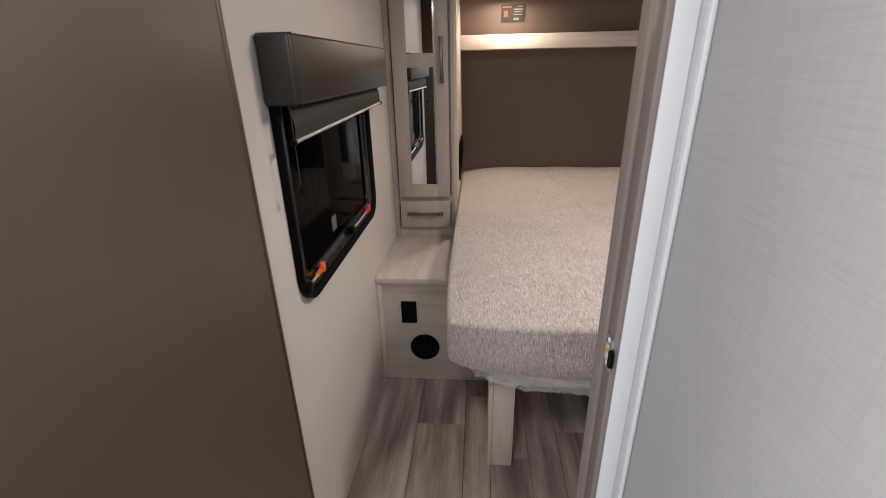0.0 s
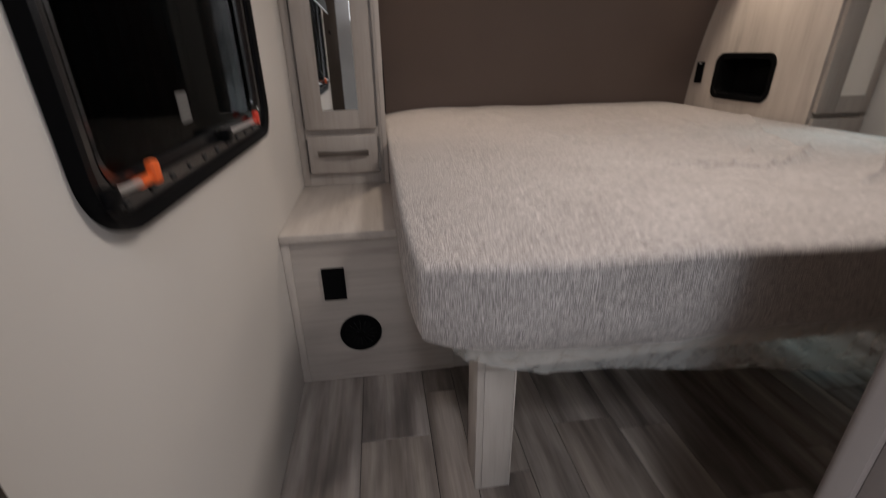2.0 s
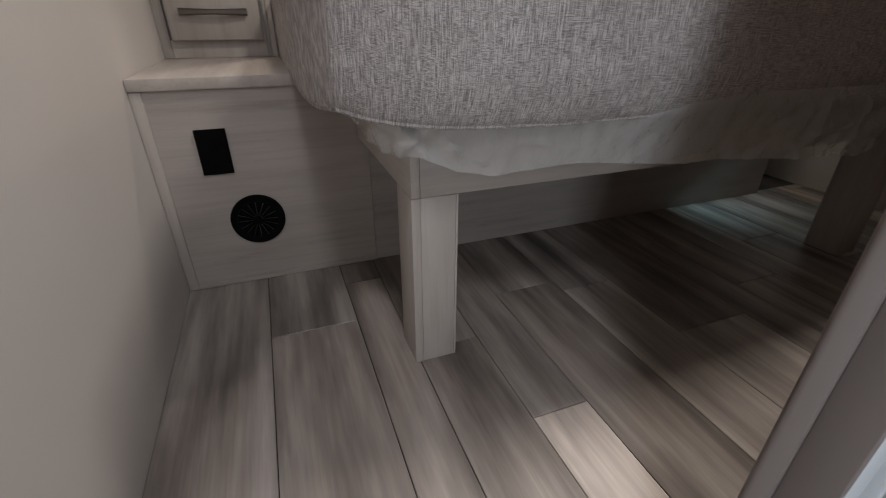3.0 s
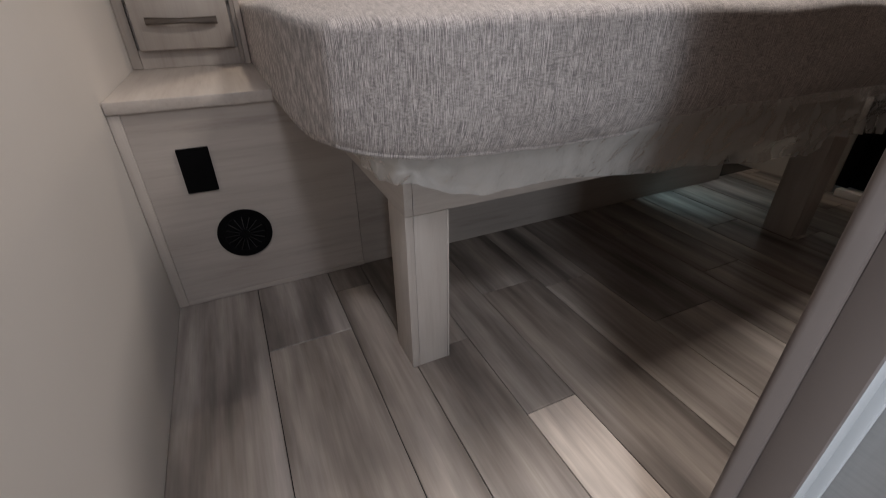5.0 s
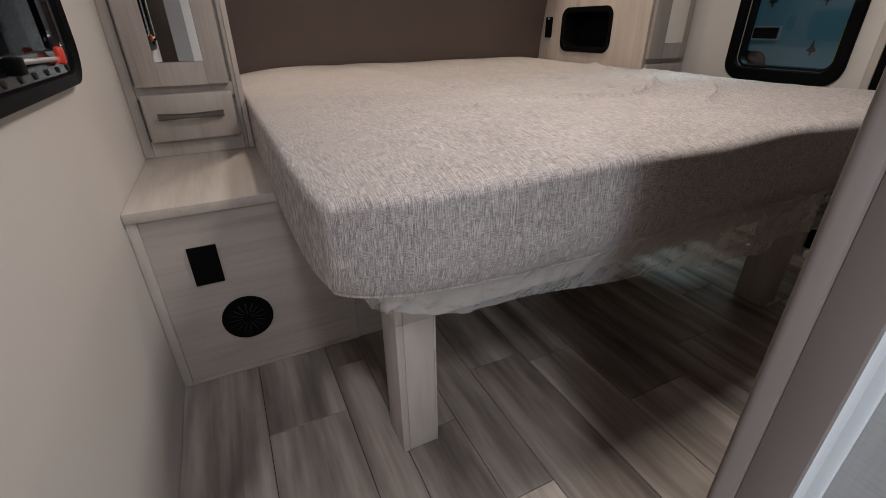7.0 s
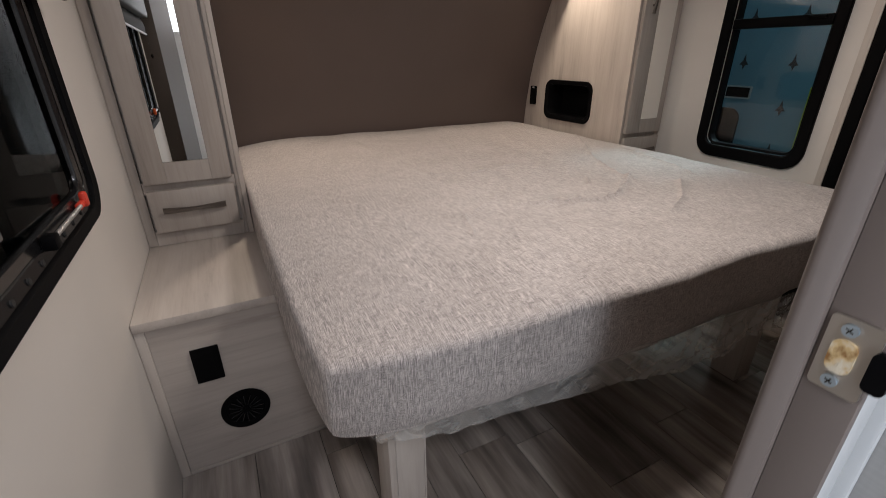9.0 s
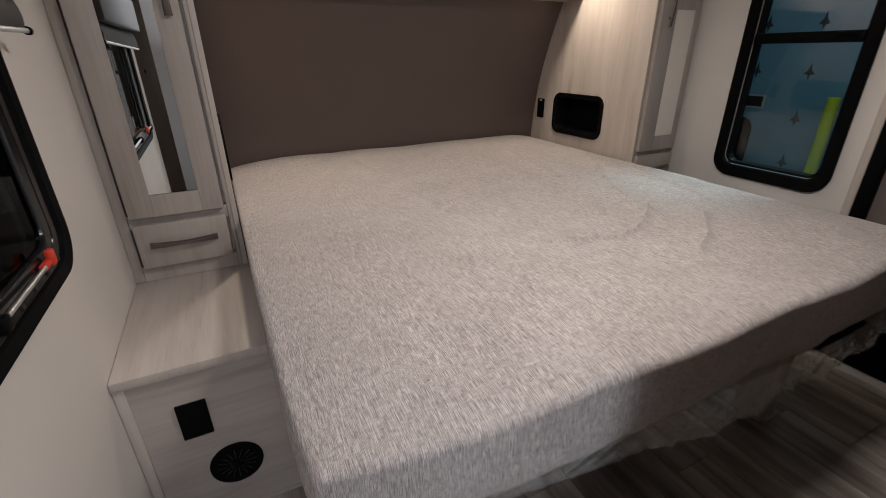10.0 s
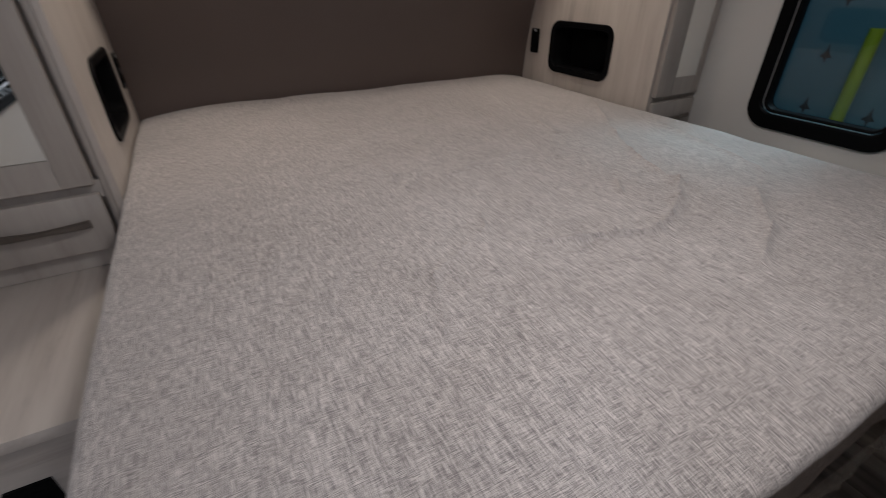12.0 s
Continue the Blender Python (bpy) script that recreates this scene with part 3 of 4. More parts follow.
def wardrobe(left):
    """A slim corner wardrobe: door with two mirror strips, drawer below, niche side panel."""
    x0, x1 = (0.0, SIDE_L) if left else (SIDE_R, W)
    zb = NIGHT_Z if left else 0.0
    y1 = 3.39
    fy = WARD_Y if left else WARD_Y_RIGHT
    ob = thing("wardrobe", (x0 + x1) / 2, fy + 0.3, zb, "slim greige wardrobe with mirrored door standing on the bedside unit" if left else "slim greige wardrobe with mirrored door beside the window", "wardrobe", "corner wardrobes")
    inner = x1 if left else x0
    sgn = 1 if left else -1
    # side panel towards the bed, with a rounded niche cut through it
    ny, nz, nw, nh = NICHE[left]
    ya, yb, za, zc = fy + 0.004, y1, zb, TOP
    hole = rounded(nw, nh, 0.045)
    rim = [(a + (ya + yb) / 2 - ny, b + (za + zc) / 2 - nz) for a, b in rounded(yb - ya, zc - za, 0.001)]
    bm = pierced(bmesh.new(), rim, hole, 0.0, 0.016, lambda u, v, d: (inner - sgn * d, ny + u, nz + v))
    part("side_panel", bm, WOOD_Z, ob)
    # body behind the niche
    bm = bmesh.new()
    box(bm, x0 + 0.001, x1 - 0.001, fy + 0.03, fy + 0.05, zb + 0.001, TOP - 0.001)
    part("body", bm, WOOD_Z, ob)
    # face frame
    bm = bmesh.new()
    box(bm, x0 + 0.001, x0 + 0.030, fy + 0.003, fy + 0.028, zb + 0.001, TOP - 0.001, bevel=0.0015)
    box(bm, x1 - 0.030, x1 - 0.017 if left else x1 - 0.001, fy + 0.003, fy + 0.028, zb + 0.001, TOP - 0.001, bevel=0.0015)
    box(bm, x0 + 0.031, x1 - 0.031, fy + 0.003, fy + 0.028, zb + 0.001, 0.62)
    box(bm, x0 + 0.031, x1 - 0.031, fy + 0.006, fy + 0.028, 0.755, 0.80)
    part("face_frame", bm, DOOR_WOOD, ob)
    dx0, dx1 = (0.040, 0.315) if left else (SIDE_R + 0.014, W - 0.020)
    mx0, mx1 = (0.112, 0.250) if left else (2.378, 2.505)
    door = part("door", boxed(mx0, mx1, fy - 0.010, fy + 0.002, 0.868, 1.90), DOOR_WOOD, ob, "greige door leaf framing two mirror strips")
    for a, b in ((dx0, mx0), (mx1, dx1)):
        part("stile", boxed(a, b, fy - 0.018, fy + 0.002, 0.796, 1.95, bevel=0.002), DOOR_WOOD, door)
    for z0, z1 in ((0.796, 0.8675), (1.452, 1.515), (1.9005, 1.95)):
        part("rail", boxed(mx0, mx1, fy - 0.0175, fy + 0.002 if z0 != 1.452 else fy - 0.0105, z0, z1), DOOR_WOOD, door)
    for z0, z1 in ((0.868, 1.452), (1.515, 1.90)):
        part("mirror", boxed(mx0, mx1, fy - 0.0175, fy - 0.0135, z0 + 0.001, z1 - 0.001), MIRROR, door, "narrow mirror strip")
    hx = 0.284 if left else 2.330
    pull(door, hx, fy - 0.018, 1.482, 0.21, True)
    drawer = part("drawer", boxed(dx0, dx1, fy - 0.018, fy + 0.002, 0.620, 0.771, bevel=0.003), DOOR_WOOD, ob, "greige drawer front")
    pull(drawer, (dx0 + dx1) / 2, fy - 0.018, 0.702, 0.20, False)
    return ob


def niche(left):
    inner = SIDE_L if left else SIDE_R
    sgn = 1 if left else -1
    ny, nz, nw, nh = NICHE[left]
    at = (lambda u, v, d: (inner + sgn * d, ny + u, nz + v))
    ob = thing("wall_niche", inner, ny, nz - nh / 2, "black rounded storage niche let into the wardrobe side", "niche", "bedside niches")
    part("bezel", ring(bmesh.new(), rounded(nw + 0.02, nh + 0.02, 0.055), rounded(nw - 0.03, nh - 0.03, 0.04), 0.0, 0.008, at, 0.002), BLACK, ob)
    bm = bmesh.new()
    outer, inn = rounded(nw - 0.028, nh - 0.028, 0.041), rounded(nw - 0.036, nh - 0.036, 0.038)
    ring(bm, outer, inn, -0.12, 0.001, at, 0.0)
    slab(bm, rounded(nw - 0.026, nh - 0.026, 0.042), -0.124, -0.120, at)
    part("tray", bm, BLACK, ob, "deep black tray")
    part("back_pocket", slab(bmesh.new(), [(-0.02 + a, 0.01 + b) for a, b in rounded(0.15, 0.09, 0.02)], -0.119, -0.112, at), MATT_BLACK, ob)
    return ob


def side_socket(left):
    inner = SIDE_L if left else SIDE_R
    sgn = 1 if left else -1
    sy = 3.125 if left else 3.128
    at = (lambda u, v, d: (inner + sgn * d, sy + u, 0.942 + v))
    ob = thing("charging_socket", inner, sy, 0.88, "small black charging socket beside the headboard", "socket", "charging sockets")
    part("plate", slab(bmesh.new(), rounded(0.062, 0.118, 0.008), 0.0, 0.006, at), BLACK, ob)
    for v in (0.026, -0.026):
        part("port", slab(bmesh.new(), [(a, v + b) for a, b in rounded(0.034, 0.030, 0.003)], 0.0061, 0.008, at), MATT_BLACK, ob)
    part("port_mark", slab(bmesh.new(), [(0.0 + a, 0.050 + b) for a, b in rounded(0.02, 0.010, 0.002)], 0.0061, 0.0075, at), PAPER, ob, "pale mark on the socket")
    return ob


for left in (True, False):
    wardrobe(left)
    niche(left)
    side_socket(left)

# bedside unit
unit = thing("bedside_unit", 0.26, 2.1, 0, "greige bedside box with socket and air vent", "nightstand")
part("top", boxed(0.001, 0.385, NIGHT_Y - 0.010, 2.42, NIGHT_Z - 0.028, NIGHT_Z, bevel=0.003), WOOD_Y, unit, "pale wood-grain top board")
part("front_panel", boxed(0.026, 0.54, NIGHT_Y, NIGHT_Y + 0.016, 0.001, NIGHT_Z - 0.029), WOOD_X, unit)
part("edge_strip", boxed(0.001, 0.0255, NIGHT_Y - 0.004, NIGHT_Y + 0.016, 0.001, NIGHT_Z - 0.029, bevel=0.0015), WOOD_Z, unit)
part("toe_strip", boxed(0.026, 0.54, NIGHT_Y - 0.005, NIGHT_Y - 0.0005, 0.001, 0.014, bevel=0.001), WOOD_X, unit)

socket = thing("wall_socket", 0.146, NIGHT_Y, 0.325, "black double power socket in the bedside panel", "socket")
at = on_front(0.1475, 0.386, NIGHT_Y)
part("plate", slab(bmesh.new(), rounded(0.072, 0.114, 0.002), 0.0, 0.006, at), MATT_BLACK, socket)
for v in (0.021, -0.021):
    part("outlet", slab(bmesh.new(), [(a, v + b) for a, b in rounded(0.034, 0.032, 0.003)], 0.0061, 0.0068, at), MATT_BLACK, socket)

vent = thing("air_vent", 0.217, NIGHT_Y, 0.10, "round black air vent with fanned blades in the bedside panel", "air vent")
circle = lambda r, k=40: [(r * math.cos(2 * math.pi * i / k), r * math.sin(2 * math.pi * i / k)) for i in range(k)]
at = on_front(0.217, 0.191, NIGHT_Y)
part("rim", ring(bmesh.new(), circle(0.071), circle(0.052), 0.0, 0.008, at, 0.002), MATT_BLACK, vent)
part("backing", slab(bmesh.new(), circle(0.0525), 0.0, 0.002, at), MATT_BLACK, vent)
part("hub", slab(bmesh.new(), circle(0.012, 20), 0.002, 0.010, at), BLACK, vent)
for i in range(16):
    a = 2 * math.pi * i / 16
    c, s = math.cos(a), math.sin(a)
    pts = [(r * c - t * s, r * s + t * c) for r, t in ((0.014, -0.001), (0.051, -0.0016), (0.051, 0.0016), (0.014, 0.001))]
    part("blade", slab(bmesh.new(), pts, 0.002, 0.008, at), GLOSS_BLACK, vent)

# ---- shelf, overhead cabinet and lamps ----
structure("shelf", boxed(SIDE_L + 0.001, SIDE_R - 0.001, 2.838, 2.985, 1.537, 1.616, bevel=0.003), WOOD_X, "thick pale wood shelf across the headboard", "shelf")
cab = thing("overhead_cabinet", 1.256, 2.7, 1.80, "greige overhead cabinet above the headboard shelf", "cabinet")
part("body", boxed(SIDE_L + 0.001, SIDE_R - 0.001, 2.40, 2.826, 1.805, TOP - 0.001), WOOD_X, cab)
for i in range(3):
    w = (SIDE_R - SIDE_L) / 3
    part("door", boxed(SIDE_L + i * w + 0.004, SIDE_L + (i + 1) * w - 0.004, 2.38, 2.399, 1.81, TOP - 0.006, bevel=0.002), DOOR_WOOD, cab)
for x in (0.615, 2.015):
    lamp = thing("puck_lamp", x, 2.735, 1.79, "round warm puck lamp under the overhead cabinet", "lamp", "puck lamps")
    bm = bmesh.new()
    ring(bm, circle(0.052, 32), circle(0.044, 32), 0.0, 0.016, lambda u, v, d, x=x: (x + u, 2.735 + v, 1.805 - d), 0.001)
    part("rim", bm, NICKEL, lamp)
    part("lens", slab(bmesh.new(), circle(0.0435, 32), 0.0, 0.018, lambda u, v, d, x=x: (x + u, 2.735 + v, 1.805 - d)), LED, lamp, "glowing warm lens")

label = thing("warning_label", 0.655, 2.89, 1.69, "small black printed label on the headboard above the shelf", "label")


def on_head(u, v, d):
    s = (2.895 - 3.022) / (1.815 - 1.62)
    return (0.655 + u, 2.952 + s * (1.7225 + v - 1.62) - d * 1.0 - 0.0005, 1.7225 + v)


part("plate", slab(bmesh.new(), rounded(0.134, 0.085, 0.004), 0.0, 0.002, on_head), INK, label)
for u, v, w, h, m in ((-0.04, 0.0, 0.022, 0.028, RUST), (0.028, 0.02, 0.05, 0.006, PAPER_DIM), (0.028, 0.008, 0.04, 0.004, PAPER_DIM), (0.028, -0.004, 0.05, 0.004, PAPER_DIM), (0.02, -0.026, 0.03, 0.012, PAPER_DIM), (-0.035, 0.032, 0.05, 0.006, RUST), (0.04, 0.034, 0.03, 0.005, PAPER_DIM)):
    part("print_bar", slab(bmesh.new(), [(u + a, v + b) for a, b in ((-w / 2, -h / 2), (w / 2, -h / 2), (w / 2, h / 2), (-w / 2, h / 2))], 0.0022, 0.003, on_head), m, label)

# ---- bed ----
bed = thing("bed_frame", 1.256, 2.2, 0, "greige platform bed frame on two board legs", "bed")
part("platform", boxed(0.531, 2.05, 1.30, 3.19, 0.492, 0.546), WOOD_X, bed)
part("front_rail", boxed(0.531, 2.045, 1.311, 1.329, 0.394, 0.4915, bevel=0.0015), WOOD_X, bed, "greige front rail under the mattress")
part("side_rail", boxed(0.513, 0.5305, 1.311, 1.815, 0.394, 0.512, bevel=0.0015), WOOD_Y, bed)
part("base_panel", boxed(0.541, SIDE_R - 0.001, NIGHT_Y, NIGHT_Y + 0.016, 0.001, 0.4915), WOOD_X, bed)


def leg(x):
    side = part("leg", boxed(x, x + 0.0175, 1.311, 1.412, 0.001, 0.3935, bevel=0.0015), WOOD_Z, bed)
    part("leg_face", boxed(x + 0.018, x + 0.090, 1.312, 1.330, 0.001, 0.3930, bevel=0.0012), WOOD_Z, side)
    part("edge_band", boxed(x + 0.0905, x + 0.095, 1.3115, 1.330, 0.001, 0.3930, bevel=0.001), WOOD_Z, side, "pale edge band")
    return side


leg(0.513)
leg(1.953)


MX0, MX1, MY0, MY1, MZ0, MZ1 = 0.357, 2.235, 1.185, 3.205, 0.545, 0.774


def sag(p):
    """A point of the plain block moved to where the soft mattress has it: rounded edges, a slight crown, a sagging front corner."""
    x0, x1, y0, y1, z0, z1, r, rp = MX0, MX1, MY0, MY1, MZ0, MZ1, 0.017, 0.018
    p = p.copy()
    cx, cy = min(max(p.x, x0 + rp), x1 - rp), min(max(p.y, y0 + rp), y1 - rp)
    dx, dy = p.x - cx, p.y - cy
    if dx and dy:
        m = max(abs(dx), abs(dy))
        ln = math.hypot(dx, dy)
        p.x, p.y = cx + dx * m / ln, cy + dy * m / ln
    ix, iy, iz = min(max(p.x, x0 + r), x1 - r), min(max(p.y, y0 + r), y1 - r), min(max(p.z, z0 + r), z1 - r)
    d = Vector((p.x - ix, p.y - iy, p.z - iz))
    if d.length > r:
        p = Vector((ix, iy, iz)) + d.normalized() * r
    high = min(1, max(0, (p.z - z0) / (z1 - z0)))
    edge = max(0, min(p.x - x0, x1 - p.x, p.y - y0))
    front = math.exp(-max(0, p.y - y0) / 0.16)
    soft = noise.noise(p * 2.6) * 0.008 + noise.noise(p * 7.0 + Vector((3, 1, 0))) * 0.004 + noise.noise(p * 19.0) * 0.0014
    p.z += high * (soft - 0.026 * math.exp(-edge / 0.11))
    p.z -= high * front * 0.014 * math.exp(-max(0, p.x - x0) / 0.25)
    p.z += (1 - high) * front * (0.006 * math.sin(p.x * 6.0 + 0.6) + 0.036 * math.exp(-max(0, p.x - x0) / 0.075))
    side = noise.noise(Vector((p.x * 4, p.z * 5, 7)))
    p.y += (1 - high) * soft + front * (0.008 * side + 0.003 * noise.noise(Vector((p.x * 13, p.z * 9, 2))))
    along = max(0, p.x - x0)
    p.y -= (0.062 * (1 - math.exp(-along / 0.28)) - 0.012 * along / (x1 - x0)) * math.exp(-max(0, p.y - y0) / 0.3)
    low = max(0, 1 - (p.z - z0) / 0.09)
    p.y += 0.026 * low * low * front
    p.x += 0.020 * front * math.exp(-max(0, p.x - x0) / 0.3)
    return p


def mattress():
    """A soft thick slab with creases on its top."""
    x0, x1, y0, y1, z0, z1 = MX0, MX1, MY0, MY1, MZ0, MZ1
    bm = bmesh.new()
    nx, ny, nz = 400, 440, 28
    grid = {}

    def at(i, j, k):
        key = (i, j, k)
        if key not in grid:
            grid[key] = bm.verts.new((x0 + (x1 - x0) * i / nx, y0 + (y1 - y0) * j / ny, z0 + (z1 - z0) * k / nz))
        return grid[key]

    for i in range(nx):
        for j in range(ny):
            bm.faces.new((at(i, j, nz), at(i + 1, j, nz), at(i + 1, j + 1, nz), at(i, j + 1, nz)))
    for k in range(nz):
        for i in range(nx):
            bm.faces.new((at(i, 0, k), at(i + 1, 0, k), at(i + 1, 0, k + 1), at(i, 0, k + 1)))
            bm.faces.new((at(i, ny, k), at(i, ny, k + 1), at(i + 1, ny, k + 1), at(i + 1, ny, k)))
        for j in range(ny):
            bm.faces.new((at(0, j, k), at(0, j, k + 1), at(0, j + 1, k + 1), at(0, j + 1, k)))
            bm.faces.new((at(nx, j, k), at(nx, j + 1, k), at(nx, j + 1, k + 1), at(nx, j, k + 1)))
    bm.faces.new([at(i, 0, 0) for i in range(nx)] + [at(nx, j, 0) for j in range(ny)] + [at(i, ny, 0) for i in range(nx, 0, -1)] + [at(0, j, 0) for j in range(ny, 0, -1)])
    for v in bm.verts:
        p = sag(v.co)
        if v.co.z > z1 - 1e-4:
            for (ax, ay), (bx, by), h, w in CREASES:
                vx, vy = bx - ax, by - ay
                s = min(1, max(0, ((p.x - ax) * vx + (p.y - ay) * vy) / (vx * vx + vy * vy)))
                q = math.hypot(p.x - ax - s * vx, p.y - ay - s * vy) / w
                if q < 3:
                    p.z += 1.45 * h * math.exp(-1.6 * q) * (0.85 + 0.5 * noise.noise(Vector((p.x * 14, p.y * 14, 1))))
        v.co = p
    bmesh.ops.recalc_face_normals(bm, faces=bm.faces)
    ob = thing("mattress", (x0 + x1) / 2, (y0 + y1) / 2, z0, "thick mattress in heathered grey-beige weave, bare and slightly creased", "mattress")
    part("cover", bm, FABRIC, ob)
    # welt round the bottom edge and a stitched seam up the front corner
    k = 0.006
    welt = [(x0 + k, y1 - 0.6 - 0.02 * i, z0 + k) for i in range(66)] + [(x0 + k + (x1 - x0 - 2 * k) * i / 160, y0 + k, z0 + k) for i in range(161)]
    part("welt", tube([sag(Vector(p)) for p in welt], 0.0045), FABRIC, ob, "corded welt along the bottom edge")
    seam = [(x0, y0, z0 + 0.02 + (z1 - z0 - 0.04) * i / 24) for i in range(25)]
    part("corner_seam", tube([sag(Vector(p)) + Vector((0.0004 * math.sin(i * 2.1), 0.0003, 0)) for i, p in enumerate(seam)], 0.0016), FABRIC, ob, "stitched seam up the corner")
    return ob


# from (x, y) to (x, y), height, half width
CREASES = [
    ((1.09, 1.655), (1.20, 1.611), 0.0067, 0.012),
    ((1.20, 1.611), (1.278, 1.590), 0.0110, 0.012),
    ((1.278, 1.590), (1.371, 1.561), 0.0110, 0.012),
    ((1.371, 1.561), (1.443, 1.583), 0.0110, 0.012),
    ((1.443, 1.583), (1.54, 1.64), 0.0110, 0.018),
    ((1.54, 1.64), (1.62, 1.702), 0.0110, 0.022),
    ((1.62, 1.702), (1.66, 1.86), 0.0110, 0.022),
    ((1.66, 1.86), (1.80, 2.08), 0.0110, 0.022),
    ((1.80, 2.08), (2.155, 2.577), 0.0101, 0.024),
    ((1.446, 1.387), (1.58, 1.45), 0.0110, 0.016),
    ((1.58, 1.45), (1.74, 1.58), 0.0110, 0.020),
    ((1.06, 1.735), (1.085, 1.795), 0.0110, 0.012),
    ((0.889, 1.637), (1.00, 1.70), 0.0045, 0.012),
    ((0.84, 1.50), (0.889, 1.637), 0.0067, 0.012),
    ((0.70, 1.62), (0.735, 1.72), 0.0057, 0.012),
    ((1.46, 1.74), (1.50, 1.79), 0.0110, 0.012),
    ((1.12, 2.02), (1.40, 2.10), 0.0045, 0.016),
    ((1.64, 2.20), (1.767, 2.787), 0.0090, 0.024),
    ((1.50, 2.12), (1.58, 2.62), 0.0079, 0.022),
    ((1.90, 1.66), (2.08, 2.16), 0.0101, 0.028),
    ((1.36, 2.30), (1.40, 2.80), 0.0057, 0.030),
    # L-shaped tone edge across the top, built as two low ridges
    ((0.93, 2.96), (0.995, 2.09), 0.0067, 0.012),
    ((0.995, 2.09), (1.50, 2.00), 0.0045, 0.016),
]
mattress()


def film():
    """Clear film left on the mattress base: taut along the rail near the corner, a crumpled skirt further on."""
    bm = bmesh.new()
    path = [(0.432, 1.46), (0.428, 1.29), (0.438, 1.228), (0.47, 1.205), (0.56, 1.192), (0.78, 1.160), (1.2, 1.132), (1.7, 1.118), (2.11, 1.130), (2.15, 1.17), (2.16, 1.6)]
    hem = [(0.42, 0.508), (0.50, 0.500), (0.56, 0.470), (0.62, 0.458), (0.78, 0.468), (1.0, 0.452), (1.18, 0.448), (1.30, 0.442), (1.45, 0.434), (1.475, 0.445), (1.50, 0.466), (1.85, 0.452), (2.2, 0.466)]
    hx, hz = [a for a, b in hem], [b for a, b in hem]
    pts = []
    for (ax, ay), (bx, by) in zip(path, path[1:]):
        k = max(2, int(math.hypot(bx - ax, by - ay) / 0.005))
        pts += [(ax + (bx - ax) * i / k, ay + (by - ay) * i / k, (by - ay), -(bx - ax)) for i in range(k)]
    rows = []
    for x, y, nx, ny in pts:
        ln = math.hypot(nx, ny)
        nx, ny = nx / ln, ny / ln
        loose = min(1, max(0, (x - 1.05) / 0.22))
        corner = max(0, 1 - abs(x - 0.48) / 0.10)
        bottom = float(np.interp(x, hx, hz)) + 0.006 * noise.noise(Vector((x * 9, 0.4, 5)))
        col = []
        for k in range(17):
            s = k / 16
            rest = (0.030 * (1 - loose) + 0.004 * loose) * s * (1 - 0.9 * corner)
            fold = noise.noise(Vector((x * 19 + 2.5 * s, 0.7, s * 2.2)))
            pleat = loose * s ** 0.6 * (0.030 * (abs(fold) - 0.3) + 0.022 * noise.noise(Vector((x * 9, 3, s * 1.6))))
            crinkle = (0.004 + 0.012 * corner + 0.004 * loose) * noise.noise(Vector((x * 30, y * 30, s * 3)))
            tuck = rest + pleat + crinkle * min(1, 3 * s)
            col.append(bm.verts.new((x - nx * tuck, y - ny * tuck, 0.578 + (bottom - 0.578) * s)))
        rows.append(col)
    for a, b in zip(rows, rows[1:]):
        for k in range(16):
            bm.faces.new((a[k], b[k], b[k + 1], a[k + 1]))
    bmesh.ops.recalc_face_normals(bm, faces=bm.faces)
    return solid("plastic_wrap", bm, FILM, "crumpled clear plastic wrap hanging below the mattress edge", "plastic wrap")


film()

# ---- outside the windows ----
structure("ground", boxed(-60, 60, -60, 60, -0.85, -0.80), CONCRETE, "grey concrete hall floor around the trailer", "ground")


def neighbour(x, side, mat, label, y0, y1):
    ob = thing("parked_trailer", x, (y0 + y1) / 2, -0.8, label, "trailer")
    part("wall", boxed(min(x, x + side * 2.4), max(x, x + side * 2.4), y0, y1, -0.3, 2.7, bevel=0.03), mat, ob)
    return ob


n1 = neighbour(4.6, 1, TRAILER, "blue-grey parked trailer seen through the tinted window", -1.0, 7.0)
at = (lambda u, v, d: (4.6 - d, 3.43 + u, 0.38 + v))
win = part("window", ring(bmesh.new(), rounded(0.68, 0.7, 0.10), rounded(0.60, 0.62, 0.08), 0.0, 0.02, at), BLACK, n1, "black rounded trailer window")
part("pane", slab(bmesh.new(), rounded(0.62, 0.64, 0.08), 0.0, 0.008, at), BLACK, win)
at = (lambda u, v, d: (4.6 - d, 3.16 + u, 0.87 + v))
hatch = part("vent_hatch", ring(bmesh.new(), rounded(0.24, 0.11, 0.008), rounded(0.21, 0.085, 0.006), 0.0, 0.012, at), PAPER, n1, "white-rimmed dark vent hatch")
part("grille", slab(bmesh.new(), rounded(0.215, 0.09, 0.006), 0.0, 0.006, at), MATT_BLACK, hatch)
for u, v in [(2.37 + 0.40 * i, 0.40 + 0.356 * k) for i in range(5) for k in range(6) if (i, k) not in ((3, 0), (2, 1), (3, 1))]:
    pts = [(0, 0.075), (0.012, 0.020), (0.040, -0.012), (0.012, -0.016), (0, -0.055), (-0.012, -0.016), (-0.040, -0.012), (-0.012, 0.020)]
    part("mark", slab(bmesh.new(), pts, 0.0, 0.003, lambda a, b, d, u=u, v=v: (4.6 - d, u + a, v + b)), INK, n1, "small dark star-shaped mark")

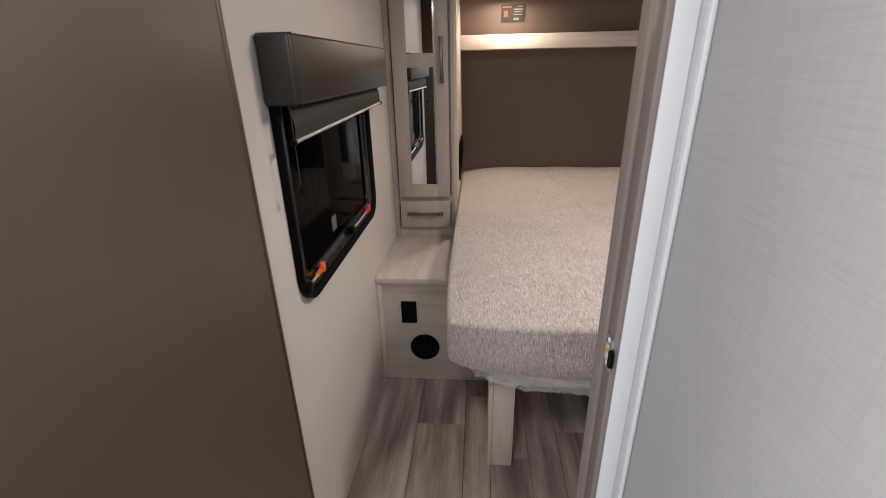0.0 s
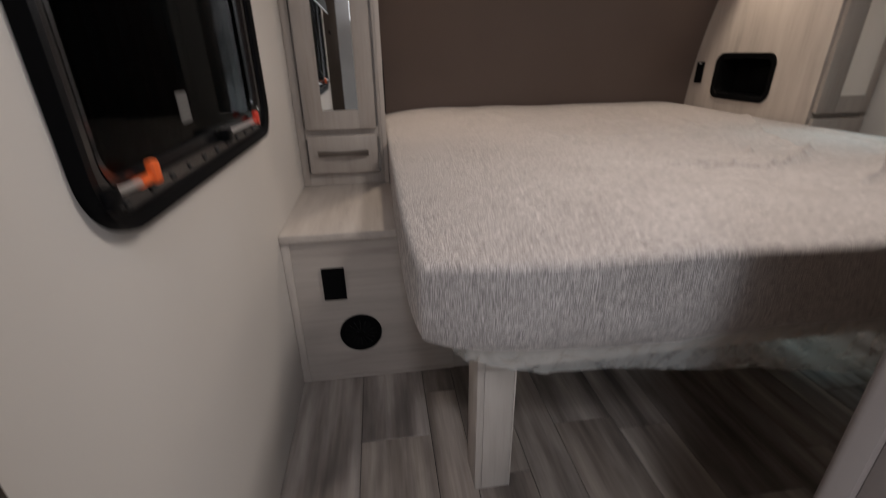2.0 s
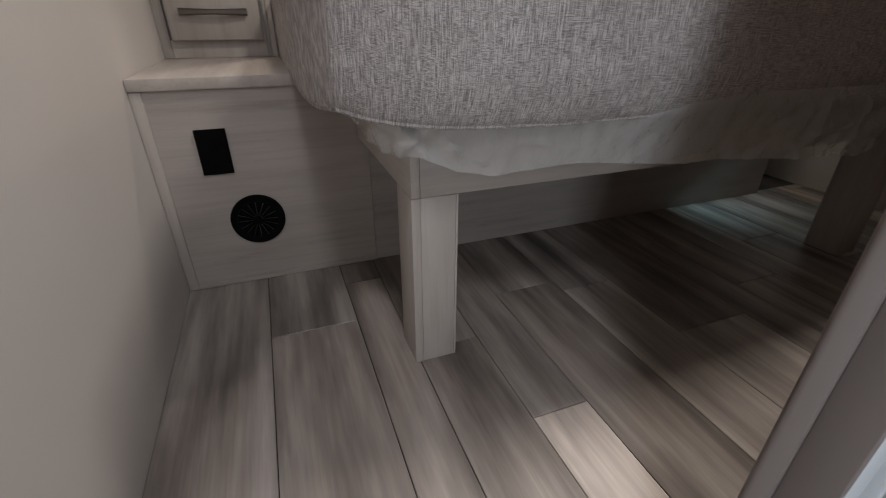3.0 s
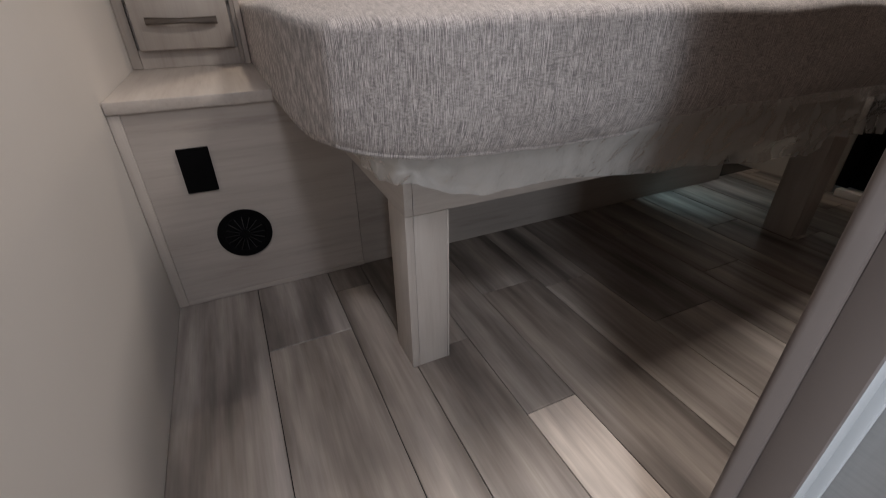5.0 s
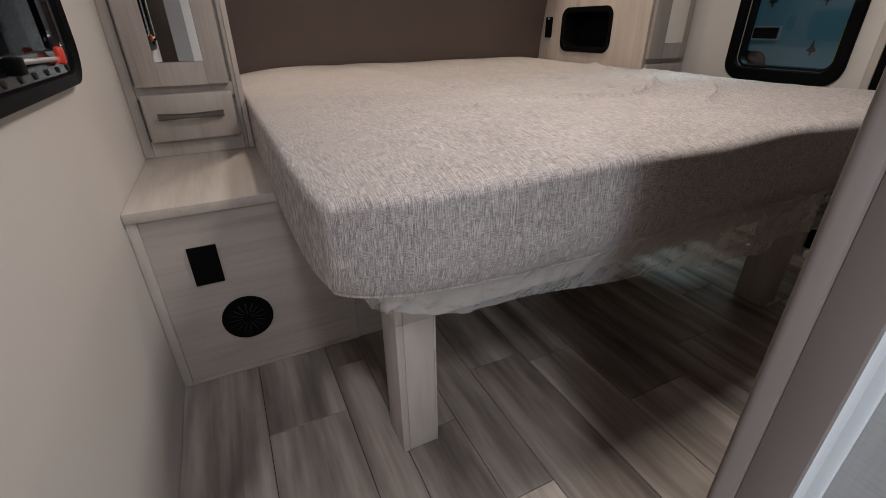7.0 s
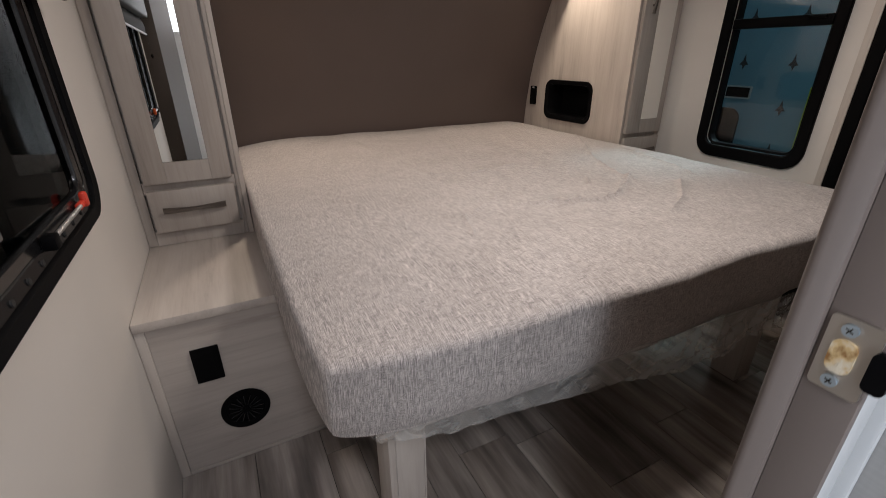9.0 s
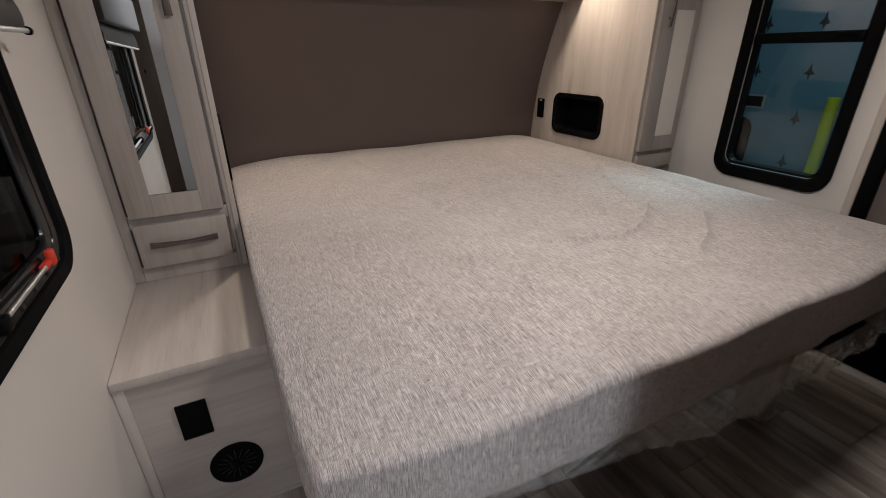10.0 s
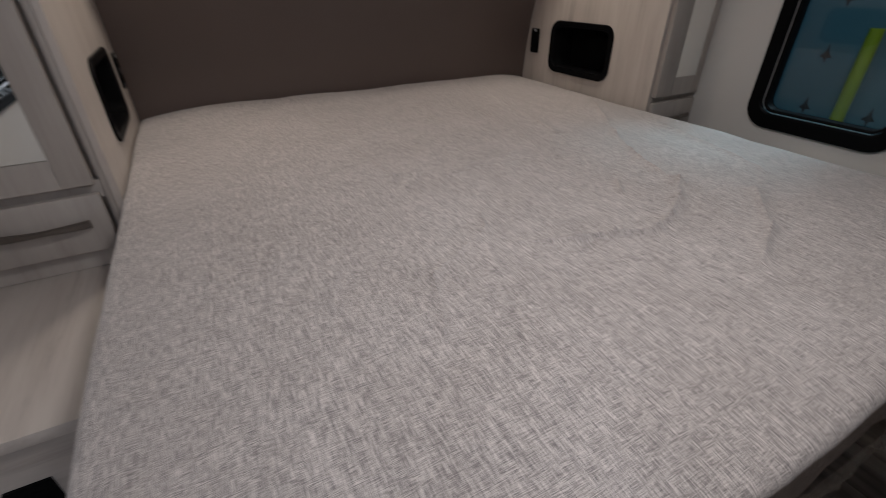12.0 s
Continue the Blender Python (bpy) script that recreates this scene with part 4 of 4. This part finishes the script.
# made-up dark backdrop; its ribs imitate the vertical reflection streaks in the left pane
n2 = neighbour(-1.1, -1, BACKDROP_DARK, "added dark ribbed backdrop imitating streaked reflections in the window", -2.0, 9.0)
for i in range(30):
    y = -0.5 + i * 0.16
    part("rib", boxed(-1.105, -1.085, y, y + 0.03, -0.25, 2.6, bevel=0.004), BACKDROP_DARK, n2)
post = thing("guard_post", 4.5, 2.507, -0.8, "lime-yellow painted steel guard post", "post")
part("pole", rod(bmesh.new(), (4.5, 2.507, -0.8), (4.5, 2.507, 0.95), 0.04, 20), LIME, post)

# ---- floor planks ----
FLOOR = tagged(thing("floor", 1.2, 1.0, 0, "grey-brown wood-look vinyl plank floor", "floor"), kind="structure")


def planks():
    edges = [-0.115, 0.0, 0.210, 0.420, 0.525, 0.680, 0.806, 0.998, 1.16, 1.385, 1.49, 1.66, 1.77, 1.95, 2.12, 2.345, 2.455, 2.565]
    starts = [0.3, 0.05, 0.617, -0.1, 0.45, 0.186, -0.3, 0.55, 0.29, -0.2, 0.4, 0.1, 0.6, -0.5, 0.2, 0.5, 0.0]
    shared = {}
    for (a, b), s in zip(zip(edges, edges[1:]), starts):
        if a < 0:
            continue
        y = s - 0.9 * math.ceil((s + 1.8) / 0.9)
        while y < 1.84:
            y0, y1 = max(y, -1.8), min(y + 0.9, 1.84)
            if y1 - y0 > 0.02:
                mat = PALE_PLANK if a == 0.680 and 0.1 < y1 < 1.1 else PLANK
                key = (round(b - a, 4), round(y1 - y0, 4), mat.name)
                if key not in shared:
                    bm = bmesh.new()
                    w, ln = (b - a) / 2 - 0.0009, (y1 - y0) / 2 - 0.0009
                    c = 0.0010
                    lo = [bm.verts.new((sx * w, sy * ln, -0.004)) for sx, sy in ((-1, -1), (1, -1), (1, 1), (-1, 1))]
                    mid = [bm.verts.new((sx * w, sy * ln, -c)) for sx, sy in ((-1, -1), (1, -1), (1, 1), (-1, 1))]
                    hi = [bm.verts.new((sx * (w - c), sy * (ln - c), 0)) for sx, sy in ((-1, -1), (1, -1), (1, 1), (-1, 1))]
                    for p, q in ((lo, mid), (mid, hi)):
                        for i in range(4):
                            bm.faces.new((p[i], p[(i + 1) % 4], q[(i + 1) % 4], q[i]))
                    bm.faces.new(hi)
                    bmesh.ops.recalc_face_normals(bm, faces=bm.faces)
                    shared[key] = mesh_of(bm, "plank", mat, False)
                ob = new("plank", shared[key])
                ob.parent = FLOOR
                ob.location = Vector(((a + b) / 2, (y0 + y1) / 2, 0)) - FLOOR.location
            y += 0.9


planks()
